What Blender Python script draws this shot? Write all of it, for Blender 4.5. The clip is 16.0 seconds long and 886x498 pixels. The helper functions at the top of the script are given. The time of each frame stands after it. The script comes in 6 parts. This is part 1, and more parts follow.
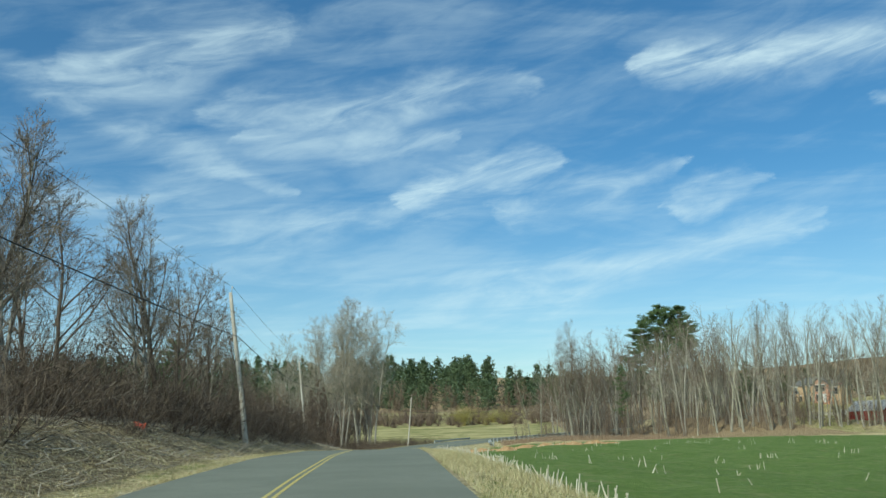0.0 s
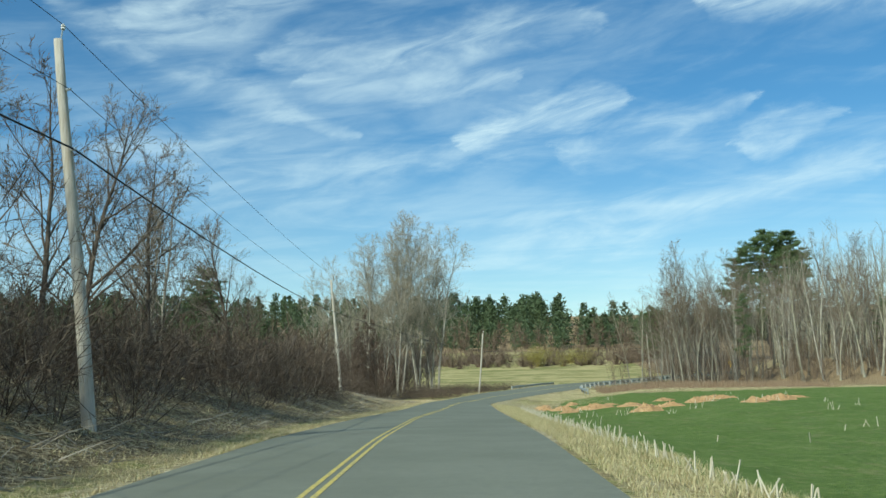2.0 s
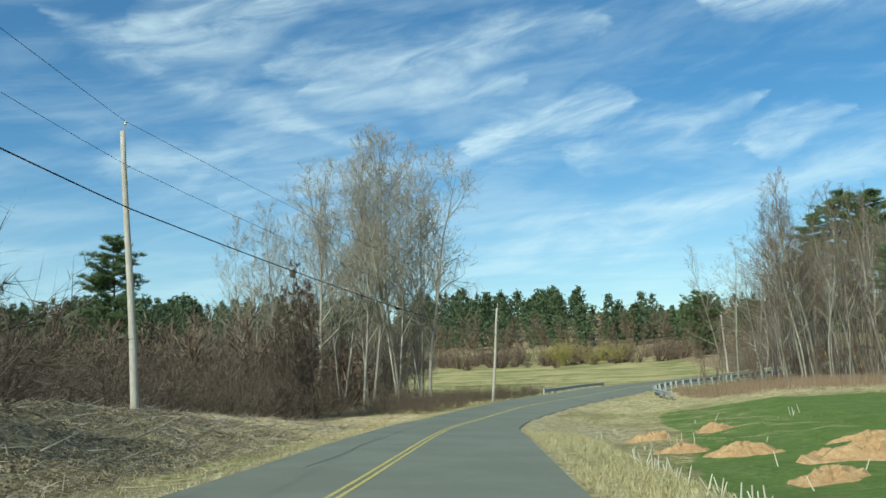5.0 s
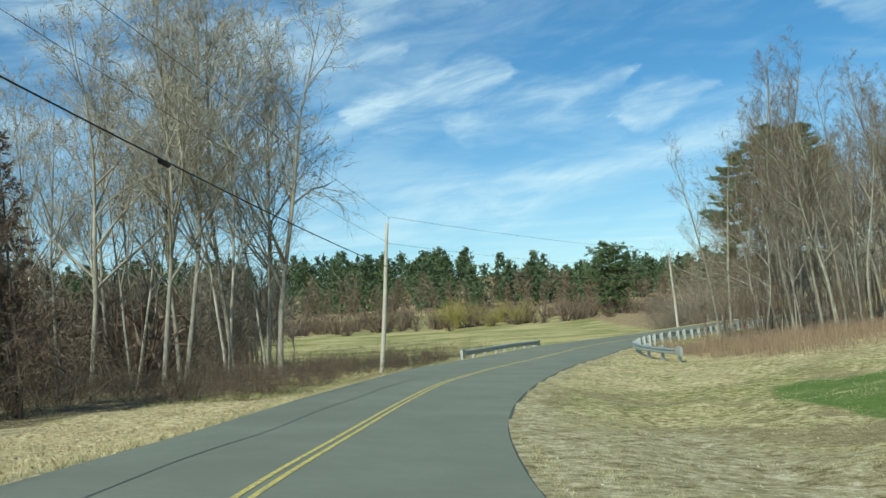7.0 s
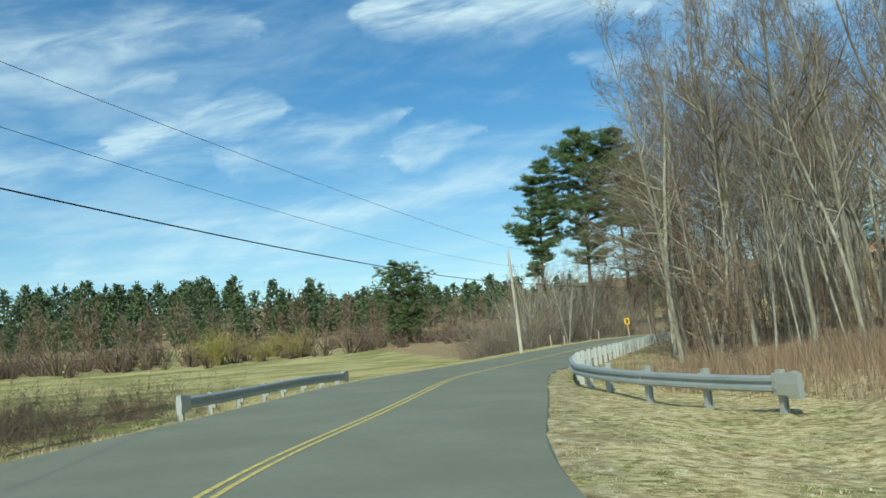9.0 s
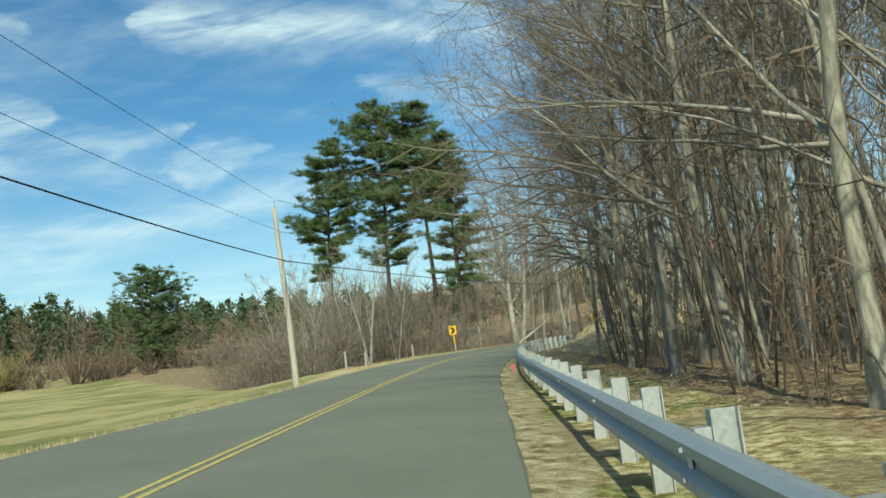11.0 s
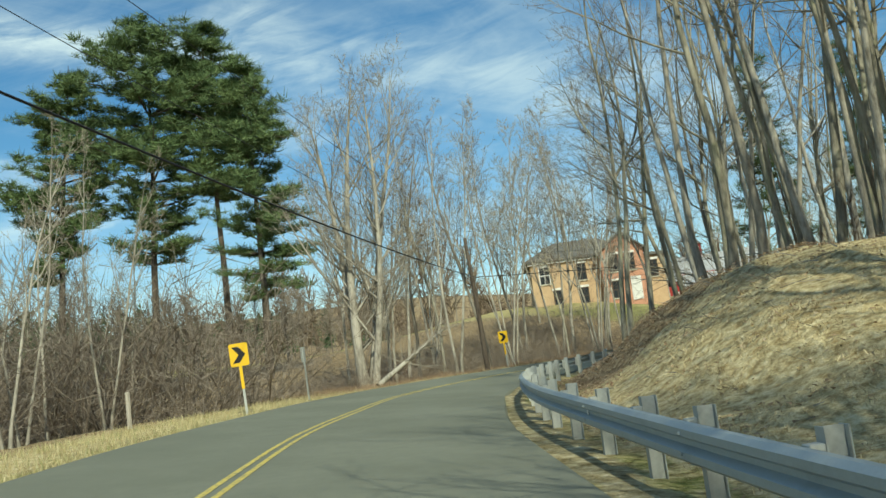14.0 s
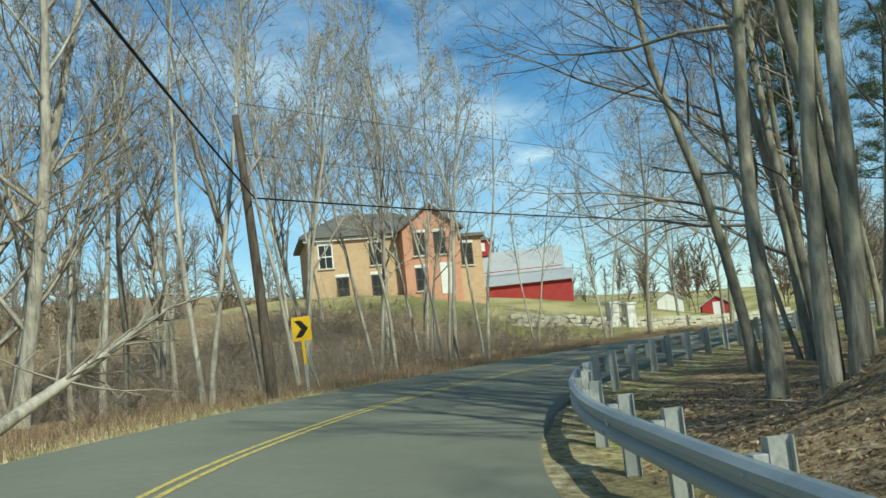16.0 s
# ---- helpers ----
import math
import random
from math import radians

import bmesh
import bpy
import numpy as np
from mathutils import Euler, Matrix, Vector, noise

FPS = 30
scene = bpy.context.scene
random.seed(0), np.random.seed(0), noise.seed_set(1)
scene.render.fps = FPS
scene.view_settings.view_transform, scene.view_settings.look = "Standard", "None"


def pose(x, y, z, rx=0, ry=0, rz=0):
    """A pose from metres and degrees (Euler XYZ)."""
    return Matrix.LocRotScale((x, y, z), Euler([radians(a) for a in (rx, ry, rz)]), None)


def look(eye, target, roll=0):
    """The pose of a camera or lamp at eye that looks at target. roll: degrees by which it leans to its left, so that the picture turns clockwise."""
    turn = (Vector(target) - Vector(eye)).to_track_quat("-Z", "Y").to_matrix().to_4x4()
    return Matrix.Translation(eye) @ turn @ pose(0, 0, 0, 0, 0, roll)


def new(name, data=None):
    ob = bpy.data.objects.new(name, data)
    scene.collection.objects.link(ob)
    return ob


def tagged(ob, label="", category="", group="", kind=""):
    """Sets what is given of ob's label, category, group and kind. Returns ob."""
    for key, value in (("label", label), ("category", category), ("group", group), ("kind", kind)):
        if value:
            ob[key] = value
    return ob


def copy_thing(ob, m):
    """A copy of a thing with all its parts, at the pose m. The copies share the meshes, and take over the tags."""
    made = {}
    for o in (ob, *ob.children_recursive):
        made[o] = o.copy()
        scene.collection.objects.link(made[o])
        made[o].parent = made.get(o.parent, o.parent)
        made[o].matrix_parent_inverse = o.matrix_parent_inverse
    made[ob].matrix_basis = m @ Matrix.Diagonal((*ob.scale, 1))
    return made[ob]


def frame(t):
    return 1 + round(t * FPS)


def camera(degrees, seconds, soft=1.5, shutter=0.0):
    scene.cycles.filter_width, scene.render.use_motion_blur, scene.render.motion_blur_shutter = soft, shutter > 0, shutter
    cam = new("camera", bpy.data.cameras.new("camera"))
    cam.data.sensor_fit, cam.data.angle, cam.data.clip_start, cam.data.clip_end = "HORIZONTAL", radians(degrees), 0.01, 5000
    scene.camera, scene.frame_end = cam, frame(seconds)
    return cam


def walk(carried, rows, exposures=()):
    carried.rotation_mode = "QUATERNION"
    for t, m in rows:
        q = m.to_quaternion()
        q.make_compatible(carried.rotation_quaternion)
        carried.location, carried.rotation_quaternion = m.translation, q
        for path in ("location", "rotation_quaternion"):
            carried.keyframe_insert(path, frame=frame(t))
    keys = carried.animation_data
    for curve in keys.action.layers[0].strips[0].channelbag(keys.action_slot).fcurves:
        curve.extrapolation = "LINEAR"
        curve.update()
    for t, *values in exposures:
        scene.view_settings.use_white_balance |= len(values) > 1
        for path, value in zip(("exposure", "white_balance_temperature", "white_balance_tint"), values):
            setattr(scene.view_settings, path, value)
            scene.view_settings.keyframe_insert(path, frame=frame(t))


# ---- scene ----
cam = camera(53.9, 16.0)
PATH = [
    (0, (0.334, 0.296, -0.591), (0.343, 2.254, -0.181), -1.6),
    (0.5, (-0.155, 8.545, -0.433), (-0.239, 10.507, -0.051), -2.7),
    (1, (-0.746, 16.829, -0.228), (-0.93, 18.796, 0.078), -4.4),
    (1.5, (-1.408, 25.188, -0.068), (-1.589, 27.162, 0.197), -3.1),
    (2, (-2.089, 33.432, 0.009), (-2.227, 35.408, 0.291), -1.4),
    (2.5, (-2.585, 41.473, -0.05), (-2.723, 43.449, 0.227), -0.8),
    (3, (-3.012, 49.347, -0.131), (-3.179, 51.317, 0.171), -1.2),
    (3.5, (-3.311, 57.222, -0.211), (-3.476, 59.188, 0.118), -1.7),
    (3.7, (-3.369, 60.431, -0.236), (-3.53, 62.398, 0.087), -1.9),
    (5.8, (-4.304, 94.135, -1.196), (-4.445, 96.108, -0.902), -3.1),
    (6, (-4.461, 97.367, -1.239), (-4.571, 99.342, -0.947), -3.0),
    (6.5, (-4.952, 105.541, -1.372), (-4.953, 107.525, -1.119), -3.2),
    (7, (-5.248, 113.709, -1.624), (-5.138, 115.695, -1.411), -3.8),
    (7.5, (-5.089, 121.665, -1.837), (-4.866, 123.64, -1.619), -4.5),
    (8, (-4.517, 129.475, -1.947), (-4.183, 131.432, -1.712), -4.7),
    (8.5, (-3.46, 137.12, -1.978), (-2.991, 139.047, -1.723), -5.0),
    (9, (-1.825, 144.669, -1.92), (-1.204, 146.553, -1.663), -5.2),
    (9.5, (0.461, 151.713, -1.752), (1.23, 153.539, -1.481), -5.3),
    (9.7, (1.711, 154.468, -1.724), (2.543, 156.265, -1.446), -5.6),
    (11.8, (16.387, 183.291, -1.099), (17.513, 184.927, -0.864), -6.0),
    (12, (17.848, 185.582, -0.978), (18.991, 187.207, -0.744), -5.6),
    (12.5, (21.589, 191.054, -0.917), (22.796, 192.631, -0.673), -5.8),
    (13, (25.27, 196.563, -0.812), (26.544, 198.081, -0.541), -6.7),
    (13.5, (28.811, 201.686, -0.712), (30.145, 203.151, -0.444), -6.8),
    (14, (32.557, 206.61, -0.557), (33.96, 208.007, -0.276), -6.9),
    (14.5, (36.475, 211.391, -0.394), (37.934, 212.731, -0.122), -6.7),
    (15, (40.795, 215.931, -0.283), (42.341, 217.173, -0.026), -6.5),
    (15.5, (45.389, 220.273, -0.12), (47.034, 221.385, 0.121), -6.3),
    (16, (50.293, 224.654, 0.001), (52.044, 225.591, 0.238), -5.8),
]
walk(cam, [(t, look(eye, target, roll)) for t, eye, target, roll in PATH], [(0.0, -0.20, 5950, -9), (1.5, -0.10, 6000, -9), (4.0, -0.05, 6050, -9), (9.0, -0.05, 6080, -10), (12.0, 0.0, 6650, -10), (14.0, 0.0, 6700, -10), (16.0, -0.03, 6200, -10)])

# ---- light: clear spring afternoon with high cirrus, sun low behind the first view ----
SUN_AZ, SUN_EL = 212.0, 38.0            # compass degrees, clockwise from +y
world = bpy.data.worlds.new("world")
scene.world = world
world.use_nodes = True
wn, wl = world.node_tree.nodes, world.node_tree.links
wn.clear()


def wnode(kind, **kw):
    n = wn.new(kind)
    for k, v in kw.items():
        n.inputs[k].default_value = v
    return n


def wmath(op, a, b=None, c=None):
    n = wn.new("ShaderNodeMath")
    n.operation = op
    for i, v in enumerate((a, b, c)):
        if v is None:
            continue
        if isinstance(v, (int, float)):
            n.inputs[i].default_value = v
        else:
            wl.new(v, n.inputs[i])
    return n.outputs[0]


def wramp(v, lo, hi):
    n = wn.new("ShaderNodeMapRange")
    n.interpolation_type = "SMOOTHSTEP"
    n.inputs["From Min"].default_value, n.inputs["From Max"].default_value = lo, hi
    wl.new(v, n.inputs["Value"])
    return n.outputs["Result"]


sky = wn.new("ShaderNodeTexSky")
sky.sky_type, sky.sun_disc = "NISHITA", False
sky.sun_elevation, sky.sun_rotation = radians(SUN_EL), radians(SUN_AZ)
sky.altitude, sky.air_density, sky.dust_density, sky.ozone_density = 200, 1.0, 0.7, 2.5
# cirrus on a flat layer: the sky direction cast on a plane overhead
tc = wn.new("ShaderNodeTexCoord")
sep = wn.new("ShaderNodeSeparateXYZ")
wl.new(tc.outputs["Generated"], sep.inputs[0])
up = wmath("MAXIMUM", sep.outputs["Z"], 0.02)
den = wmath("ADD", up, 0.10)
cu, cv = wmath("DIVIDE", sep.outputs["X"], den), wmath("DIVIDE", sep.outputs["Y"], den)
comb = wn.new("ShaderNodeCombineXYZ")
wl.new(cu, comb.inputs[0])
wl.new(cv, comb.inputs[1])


def cloud_noise(scale, rot, loc, detail, rough, dist):
    mp = wn.new("ShaderNodeMapping")
    mp.inputs["Rotation"].default_value[2] = radians(rot)
    mp.inputs["Location"].default_value = loc
    mp.inputs["Scale"].default_value = scale
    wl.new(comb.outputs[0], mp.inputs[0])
    nz = wnode("ShaderNodeTexNoise", Scale=1.0, Detail=detail, Roughness=rough, Distortion=dist)
    wl.new(mp.outputs[0], nz.inputs["Vector"])
    return nz.outputs["Fac"]


streak = cloud_noise((0.8, 2.3, 1), 66, (0.9, 0.2, 0), 8, 0.58, 1.2)
patch = cloud_noise((0.55, 0.75, 1), 10, (5.2, 1.1, 0), 3, 0.5, 0.2)

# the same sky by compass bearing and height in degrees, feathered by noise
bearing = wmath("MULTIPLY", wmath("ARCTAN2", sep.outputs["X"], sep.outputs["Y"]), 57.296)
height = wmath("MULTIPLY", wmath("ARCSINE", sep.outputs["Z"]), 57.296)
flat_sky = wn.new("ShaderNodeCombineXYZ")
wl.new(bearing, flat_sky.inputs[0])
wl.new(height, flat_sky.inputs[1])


def sky_noise(scale, rot, detail, rough, dist, what="Fac"):
    mp = wn.new("ShaderNodeMapping")
    mp.vector_type = "TEXTURE"
    mp.inputs["Rotation"].default_value[2] = radians(rot)
    mp.inputs["Scale"].default_value = (1 / scale[0], 1 / scale[1], 1)
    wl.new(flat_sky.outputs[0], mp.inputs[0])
    nz = wnode("ShaderNodeTexNoise", Scale=1.0, Detail=detail, Roughness=rough, Distortion=dist)
    wl.new(mp.outputs[0], nz.inputs["Vector"])
    return nz.outputs[what]


def wvec(op, a, b=None, k=None):
    n = wn.new("ShaderNodeVectorMath")
    n.operation = op
    for i, v in enumerate((a, b)):
        if isinstance(v, tuple):
            n.inputs[i].default_value = v
        elif v is not None:
            wl.new(v, n.inputs[i])
    if k is not None:
        if isinstance(k, (int, float)):
            n.inputs["Scale"].default_value = k
        else:
            wl.new(k, n.inputs["Scale"])
    return n.outputs["Value"] if op in ("DOT_PRODUCT", "LENGTH") else n.outputs["Vector"]


fibre = sky_noise((0.15, 0.62), 11, 8, 0.60, 0.6)
curl = wvec("SUBTRACT", sky_noise((0.16, 0.40), 10, 7, 0.62, 0.3, "Color"), (0.5, 0.5, 0.5))
feathered = wvec("ADD", flat_sky.outputs[0], wvec("MULTIPLY", curl, (5.5, 3.4, 0.0)))
# wisps of cirrus: bearing and height of both ends, half width, weight
WISPS = [(-30, 22.5, -10, 15.3, 0.9, 0.55), (-25, 21.5, -10, 26.5, 2.0, 0.70), (-16, 20.0, 7, 22.6, 1.3, 0.62), (-13, 18.6, 1, 18.9, 1.0, 0.45),
         (-3, 14.6, 8.0, 17.6, 1.25, 1.0), (-19, 11.6, 1, 15.0, 0.8, 0.55), (4, 13.6, 16, 16.4, 1.1, 0.62), (15.4, 13.6, 21.5, 15.0, 0.9, 0.75),
         (13.6, 22.9, 34, 21.4, 1.3, 1.0), (3, 9.0, 24, 12.2, 1.2, 0.60), (-26, 14.2, -10, 12.6, 2.4, 0.45), (29, 18.4, 38, 16.0, 1.3, 0.55),
         (31, 26, 40, 17.5, 2.2, 0.55), (-6, 8.0, 12, 9.2, 1.4, 0.40), (40, 21.5, 70, 14.0, 2.0, 0.45), (62, 10.6, 70, 12.4, 0.7, 0.70)]
wisp = None
for a0, e0, a1, e1, half, weight in WISPS:
    run = Vector((a1 - a0, e1 - e0, 0))
    rel = wvec("SUBTRACT", feathered, (a0, e0, 0.0))
    k = wn.new("ShaderNodeClamp")
    wl.new(wmath("DIVIDE", wvec("DOT_PRODUCT", rel, tuple(run)), run.length_squared), k.inputs[0])
    k = k.outputs[0]
    off = wvec("LENGTH", wvec("SUBTRACT", rel, wvec("SCALE", tuple(run), None, k)))
    body = wmath("SQRT", wmath("ADD", wmath("MULTIPLY", wmath("MULTIPLY", k, wmath("SUBTRACT", 1.0, k)), 3.6), 0.1))
    one = wmath("MULTIPLY", wramp(wmath("DIVIDE", off, body), half * 1.9, 0.0), weight)
    wisp = one if wisp is None else wmath("MAXIMUM", wisp, one)
grainy = wramp(fibre, 0.30, 0.72)
wisp = wmath("MULTIPLY", wisp, wmath("ADD", wmath("MULTIPLY", grainy, 0.66), 0.20))
dens = wmath("ADD", wmath("MULTIPLY", streak, 0.60), wmath("MULTIPLY", fibre, 0.40))
dens = wmath("ADD", dens, wmath("MULTIPLY", wmath("SUBTRACT", patch, 0.5), 0.40))
thin = wmath("MULTIPLY", wramp(dens, 0.38, 0.74), 0.27)
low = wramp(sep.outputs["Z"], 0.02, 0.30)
haze = wmath("ADD", wmath("MULTIPLY", wmath("SUBTRACT", 1.0, low), 0.20), 0.05)
veil = wmath("MINIMUM", wmath("ADD", wmath("ADD", wmath("MULTIPLY", wisp, 0.66), thin), haze), 0.9)
mixc = wn.new("ShaderNodeMix")
mixc.data_type = "RGBA"
wl.new(veil, mixc.inputs["Factor"])
deep = wn.new("ShaderNodeHueSaturation")
deep.inputs["Saturation"].default_value, deep.inputs["Hue"].default_value = 1.34, 0.5
wl.new(sky.outputs[0], deep.inputs["Color"])
wl.new(deep.outputs[0], mixc.inputs["A"])
mixc.inputs["B"].default_value = (7.6, 8.3, 8.8, 1)
bg = wnode("ShaderNodeBackground", Strength=0.125)
wl.new(mixc.outputs["Result"], bg.inputs["Color"])
wout = wn.new("ShaderNodeOutputWorld")
wl.new(bg.outputs[0], wout.inputs[0])

sun_data = bpy.data.lights.new("sun", "SUN")
sun_data.energy, sun_data.angle, sun_data.color = 4.6, radians(0.6), (1.0, 0.93, 0.82)
sun = new("sun", sun_data)
sun_dir = Vector((math.sin(radians(SUN_AZ)) * math.cos(radians(SUN_EL)), math.cos(radians(SUN_AZ)) * math.cos(radians(SUN_EL)), math.sin(radians(SUN_EL))))
sun.matrix_world = look((0, 0, 60), Vector((0, 0, 60)) - sun_dir)


# ---- materials ----
class Mat:
    """A small builder of node materials on object-space coordinates."""

    def __init__(self, name, rough=0.8, metal=0.0, spec=0.3):
        self.m = bpy.data.materials.new(name)
        self.m.use_nodes = True
        self.n, self.l = self.m.node_tree.nodes, self.m.node_tree.links
        self.b = self.n["Principled BSDF"]
        self.b.inputs["Roughness"].default_value = rough
        self.b.inputs["Metallic"].default_value = metal
        self.b.inputs["Specular IOR Level"].default_value = spec
        self.tc = self.n.new("ShaderNodeTexCoord")

    def noise(self, scale, detail=4, rough=0.6, stretch=(1, 1, 1), dist=0.0):
        mp = self.n.new("ShaderNodeMapping")
        mp.inputs["Scale"].default_value = stretch
        self.l.new(self.tc.outputs["Object"], mp.inputs[0])
        t = self.n.new("ShaderNodeTexNoise")
        t.inputs["Scale"].default_value, t.inputs["Detail"].default_value = scale, detail
        t.inputs["Roughness"].default_value, t.inputs["Distortion"].default_value = rough, dist
        self.l.new(mp.outputs[0], t.inputs["Vector"])
        return t.outputs["Fac"]

    def span(self, v, lo, hi, a=0.0, b=1.0):
        t = self.n.new("ShaderNodeMapRange")
        t.interpolation_type = "SMOOTHSTEP"
        for k, x in zip(("From Min", "From Max", "To Min", "To Max"), (lo, hi, a, b)):
            t.inputs[k].default_value = x
        self.l.new(v, t.inputs["Value"])
        return t.outputs["Result"]

    def ramp(self, v, *stops):
        t = self.n.new("ShaderNodeValToRGB")
        e = t.color_ramp.elements
        while len(e) < len(stops):
            e.new(0.5)
        for i, (p, c) in enumerate(stops):
            e[i].position, e[i].color = p, (*c, 1)
        self.l.new(v, t.inputs[0])
        return t.outputs[0]

    def mix(self, f, a, b, mode="MIX"):
        t = self.n.new("ShaderNodeMix")
        t.data_type, t.blend_type = "RGBA", mode
        for key, v in (("Factor", f), ("A", a), ("B", b)):
            if isinstance(v, (int, float)):
                t.inputs[key].default_value = v
            elif isinstance(v, tuple):
                t.inputs[key].default_value = (*v, 1)
            else:
                self.l.new(v, t.inputs[key])
        return t.outputs["Result"]

    def math(self, op, a, b):
        t = self.n.new("ShaderNodeMath")
        t.operation = op
        for i, v in enumerate((a, b)):
            if isinstance(v, (int, float)):
                t.inputs[i].default_value = v
            else:
                self.l.new(v, t.inputs[i])
        return t.outputs[0]

    def attr(self, name):
        t = self.n.new("ShaderNodeAttribute")
        t.attribute_name = name
        return t.outputs["Fac"]

    def island(self):
        return self.n.new("ShaderNodeNewGeometry").outputs["Random Per Island"]

    def each(self):
        return self.n.new("ShaderNodeObjectInfo").outputs["Random"]

    def bump(self, v, strength, distance):
        t = self.n.new("ShaderNodeBump")
        t.inputs["Strength"].default_value, t.inputs["Distance"].default_value = strength, distance
        self.l.new(v, t.inputs["Height"])
        self.l.new(t.outputs[0], self.b.inputs["Normal"])

    def color(self, v):
        if isinstance(v, tuple):
            self.b.inputs["Base Color"].default_value = (*v, 1)
        else:
            self.l.new(v, self.b.inputs["Base Color"])
        return self

    def rough(self, v):
        self.l.new(v, self.b.inputs["Roughness"])


def mat_asphalt():
    m = Mat("asphalt", 0.9, 0, 0.2)
    fine, mid, big = m.noise(160, 3, 0.7), m.noise(6, 5, 0.6), m.noise(0.35, 4, 0.6)
    c = m.ramp(m.span(big, 0.3, 0.7), (0, (0.168, 0.174, 0.130)), (1, (0.208, 0.214, 0.164)))
    c = m.mix(m.span(mid, 0.35, 0.7, 0, 0.35), c, (0.148, 0.152, 0.124))
    c = m.mix(m.span(fine, 0.5, 0.75, 0, 0.5), c, (0.27, 0.27, 0.25))
    m.color(c)
    m.bump(fine, 0.35, 0.006)
    return m.m


def mat_paint(name, col, worn):
    m = Mat(name, 0.7, 0, 0.3)
    w = m.noise(14, 5, 0.7)
    m.color(m.mix(m.span(w, 0.46, 0.64, 0, worn), col, (0.17, 0.17, 0.15)))
    m.bump(m.noise(120), 0.2, 0.003)
    return m.m


def mat_ground():
    m = Mat("ground_cover", 0.95, 0, 0.1)
    big, mid, fine, grain = m.noise(0.09, 4, 0.55), m.noise(0.7, 5, 0.65), m.noise(5, 5, 0.7), m.noise(38, 3, 0.7)
    mat1, mat2 = m.noise(1.7, 6, 0.72), m.noise(14, 4, 0.75)
    straw = m.ramp(fine, (0.38, (0.22, 0.165, 0.07)), (0.48, (0.46, 0.375, 0.175)), (0.60, (0.74, 0.64, 0.37)))
    green = m.ramp(fine, (0.38, (0.09, 0.115, 0.025)), (0.50, (0.22, 0.24, 0.065)), (0.62, (0.46, 0.42, 0.16)))
    verge = m.mix(m.span(m.math("ADD", m.math("MULTIPLY", mat1, 0.55), m.math("MULTIPLY", big, 0.45)), 0.44, 0.56, 0, 0.9), straw, green)
    verge = m.mix(m.span(m.noise(3.1, 6, 0.75), 0.55, 0.66, 0, 0.75), verge, (0.66, 0.565, 0.31))
    verge = m.mix(m.span(m.noise(2.3, 6, 0.75), 0.34, 0.44, 0.65, 0), verge, (0.15, 0.125, 0.055))
    dry = m.ramp(fine, (0.38, (0.36, 0.265, 0.125)), (0.50, (0.62, 0.50, 0.27)), (0.62, (0.80, 0.69, 0.43)))
    worn = m.ramp(m.noise(11, 5, 0.8), (0.34, (0.13, 0.10, 0.05)), (0.5, (0.27, 0.215, 0.115)), (0.66, (0.47, 0.395, 0.235)))
    verge = m.mix(m.span(m.noise(0.33, 5, 0.7), 0.46, 0.60, 0, 0.8), verge, worn)
    hay = m.mix(m.span(m.noise(0.5, 4, 0.6), 0.5, 0.68, 0, 0.5), dry, m.ramp(fine, (0.3, (0.30, 0.235, 0.13)), (0.7, (0.46, 0.38, 0.235))))
    # winter wheat
    crop = m.ramp(m.math("ADD", m.math("MULTIPLY", fine, 0.6), m.math("MULTIPLY", mid, 0.4)), (0.3, (0.085, 0.132, 0.028)), (0.5, (0.145, 0.208, 0.052)), (0.72, (0.245, 0.285, 0.105)))
    crop = m.mix(m.span(m.noise(1.1, 5, 0.75), 0.52, 0.70, 0, 0.6), crop, (0.27, 0.25, 0.12))
    # mown meadow
    meadow = m.mix(m.span(m.noise(0.12, 5, 0.65, (0.6, 1.2, 1)), 0.4, 0.62), (0.50, 0.425, 0.20), (0.23, 0.235, 0.08))
    meadow = m.mix(m.span(fine, 0.4, 0.75, 0, 0.4), meadow, (0.46, 0.39, 0.21))
    # leaf litter under trees
    litter = m.ramp(m.noise(6, 6, 0.8), (0.38, (0.13, 0.085, 0.045)), (0.5, (0.33, 0.235, 0.13)), (0.62, (0.62, 0.49, 0.31)))
    litter = m.mix(m.span(mid, 0.5, 0.75, 0, 0.45), litter, (0.19, 0.135, 0.08))
    brush = m.ramp(m.noise(7, 6, 0.75, (1, 1, 2)), (0.38, (0.06, 0.044, 0.024)), (0.5, (0.20, 0.152, 0.085)), (0.63, (0.52, 0.43, 0.27)))
    brush = m.mix(m.span(m.noise(0.8, 4, 0.6), 0.52, 0.70, 0, 0.5), brush, straw)
    dirt = m.ramp(m.noise(3.4, 7, 0.78), (0.37, (0.16, 0.125, 0.055)), (0.46, (0.36, 0.295, 0.16)), (0.56, (0.54, 0.46, 0.28)), (0.64, (0.76, 0.69, 0.49)))
    c = verge
    for key, col in (("hay", hay), ("meadow", meadow), ("crop", crop), ("brush", brush), ("litter", litter), ("dirt", dirt)):
        edge = m.math("ADD", m.attr(key), m.math("MULTIPLY", m.math("SUBTRACT", m.math("ADD", m.math("MULTIPLY", mid, 0.6), m.math("MULTIPLY", fine, 0.4)), 0.5), 0.9))
        c = m.mix(m.span(edge, 0.38, 0.62), c, col)
    c = m.mix(m.span(grain, 0.35, 0.7, 0, 0.35), c, (0.35, 0.32, 0.26), "MULTIPLY")
    m.color(c)
    m.bump(m.math("ADD", m.math("MULTIPLY", fine, 1.0), m.math("MULTIPLY", mat2, 0.6)), 0.7, 0.12)
    return m.m


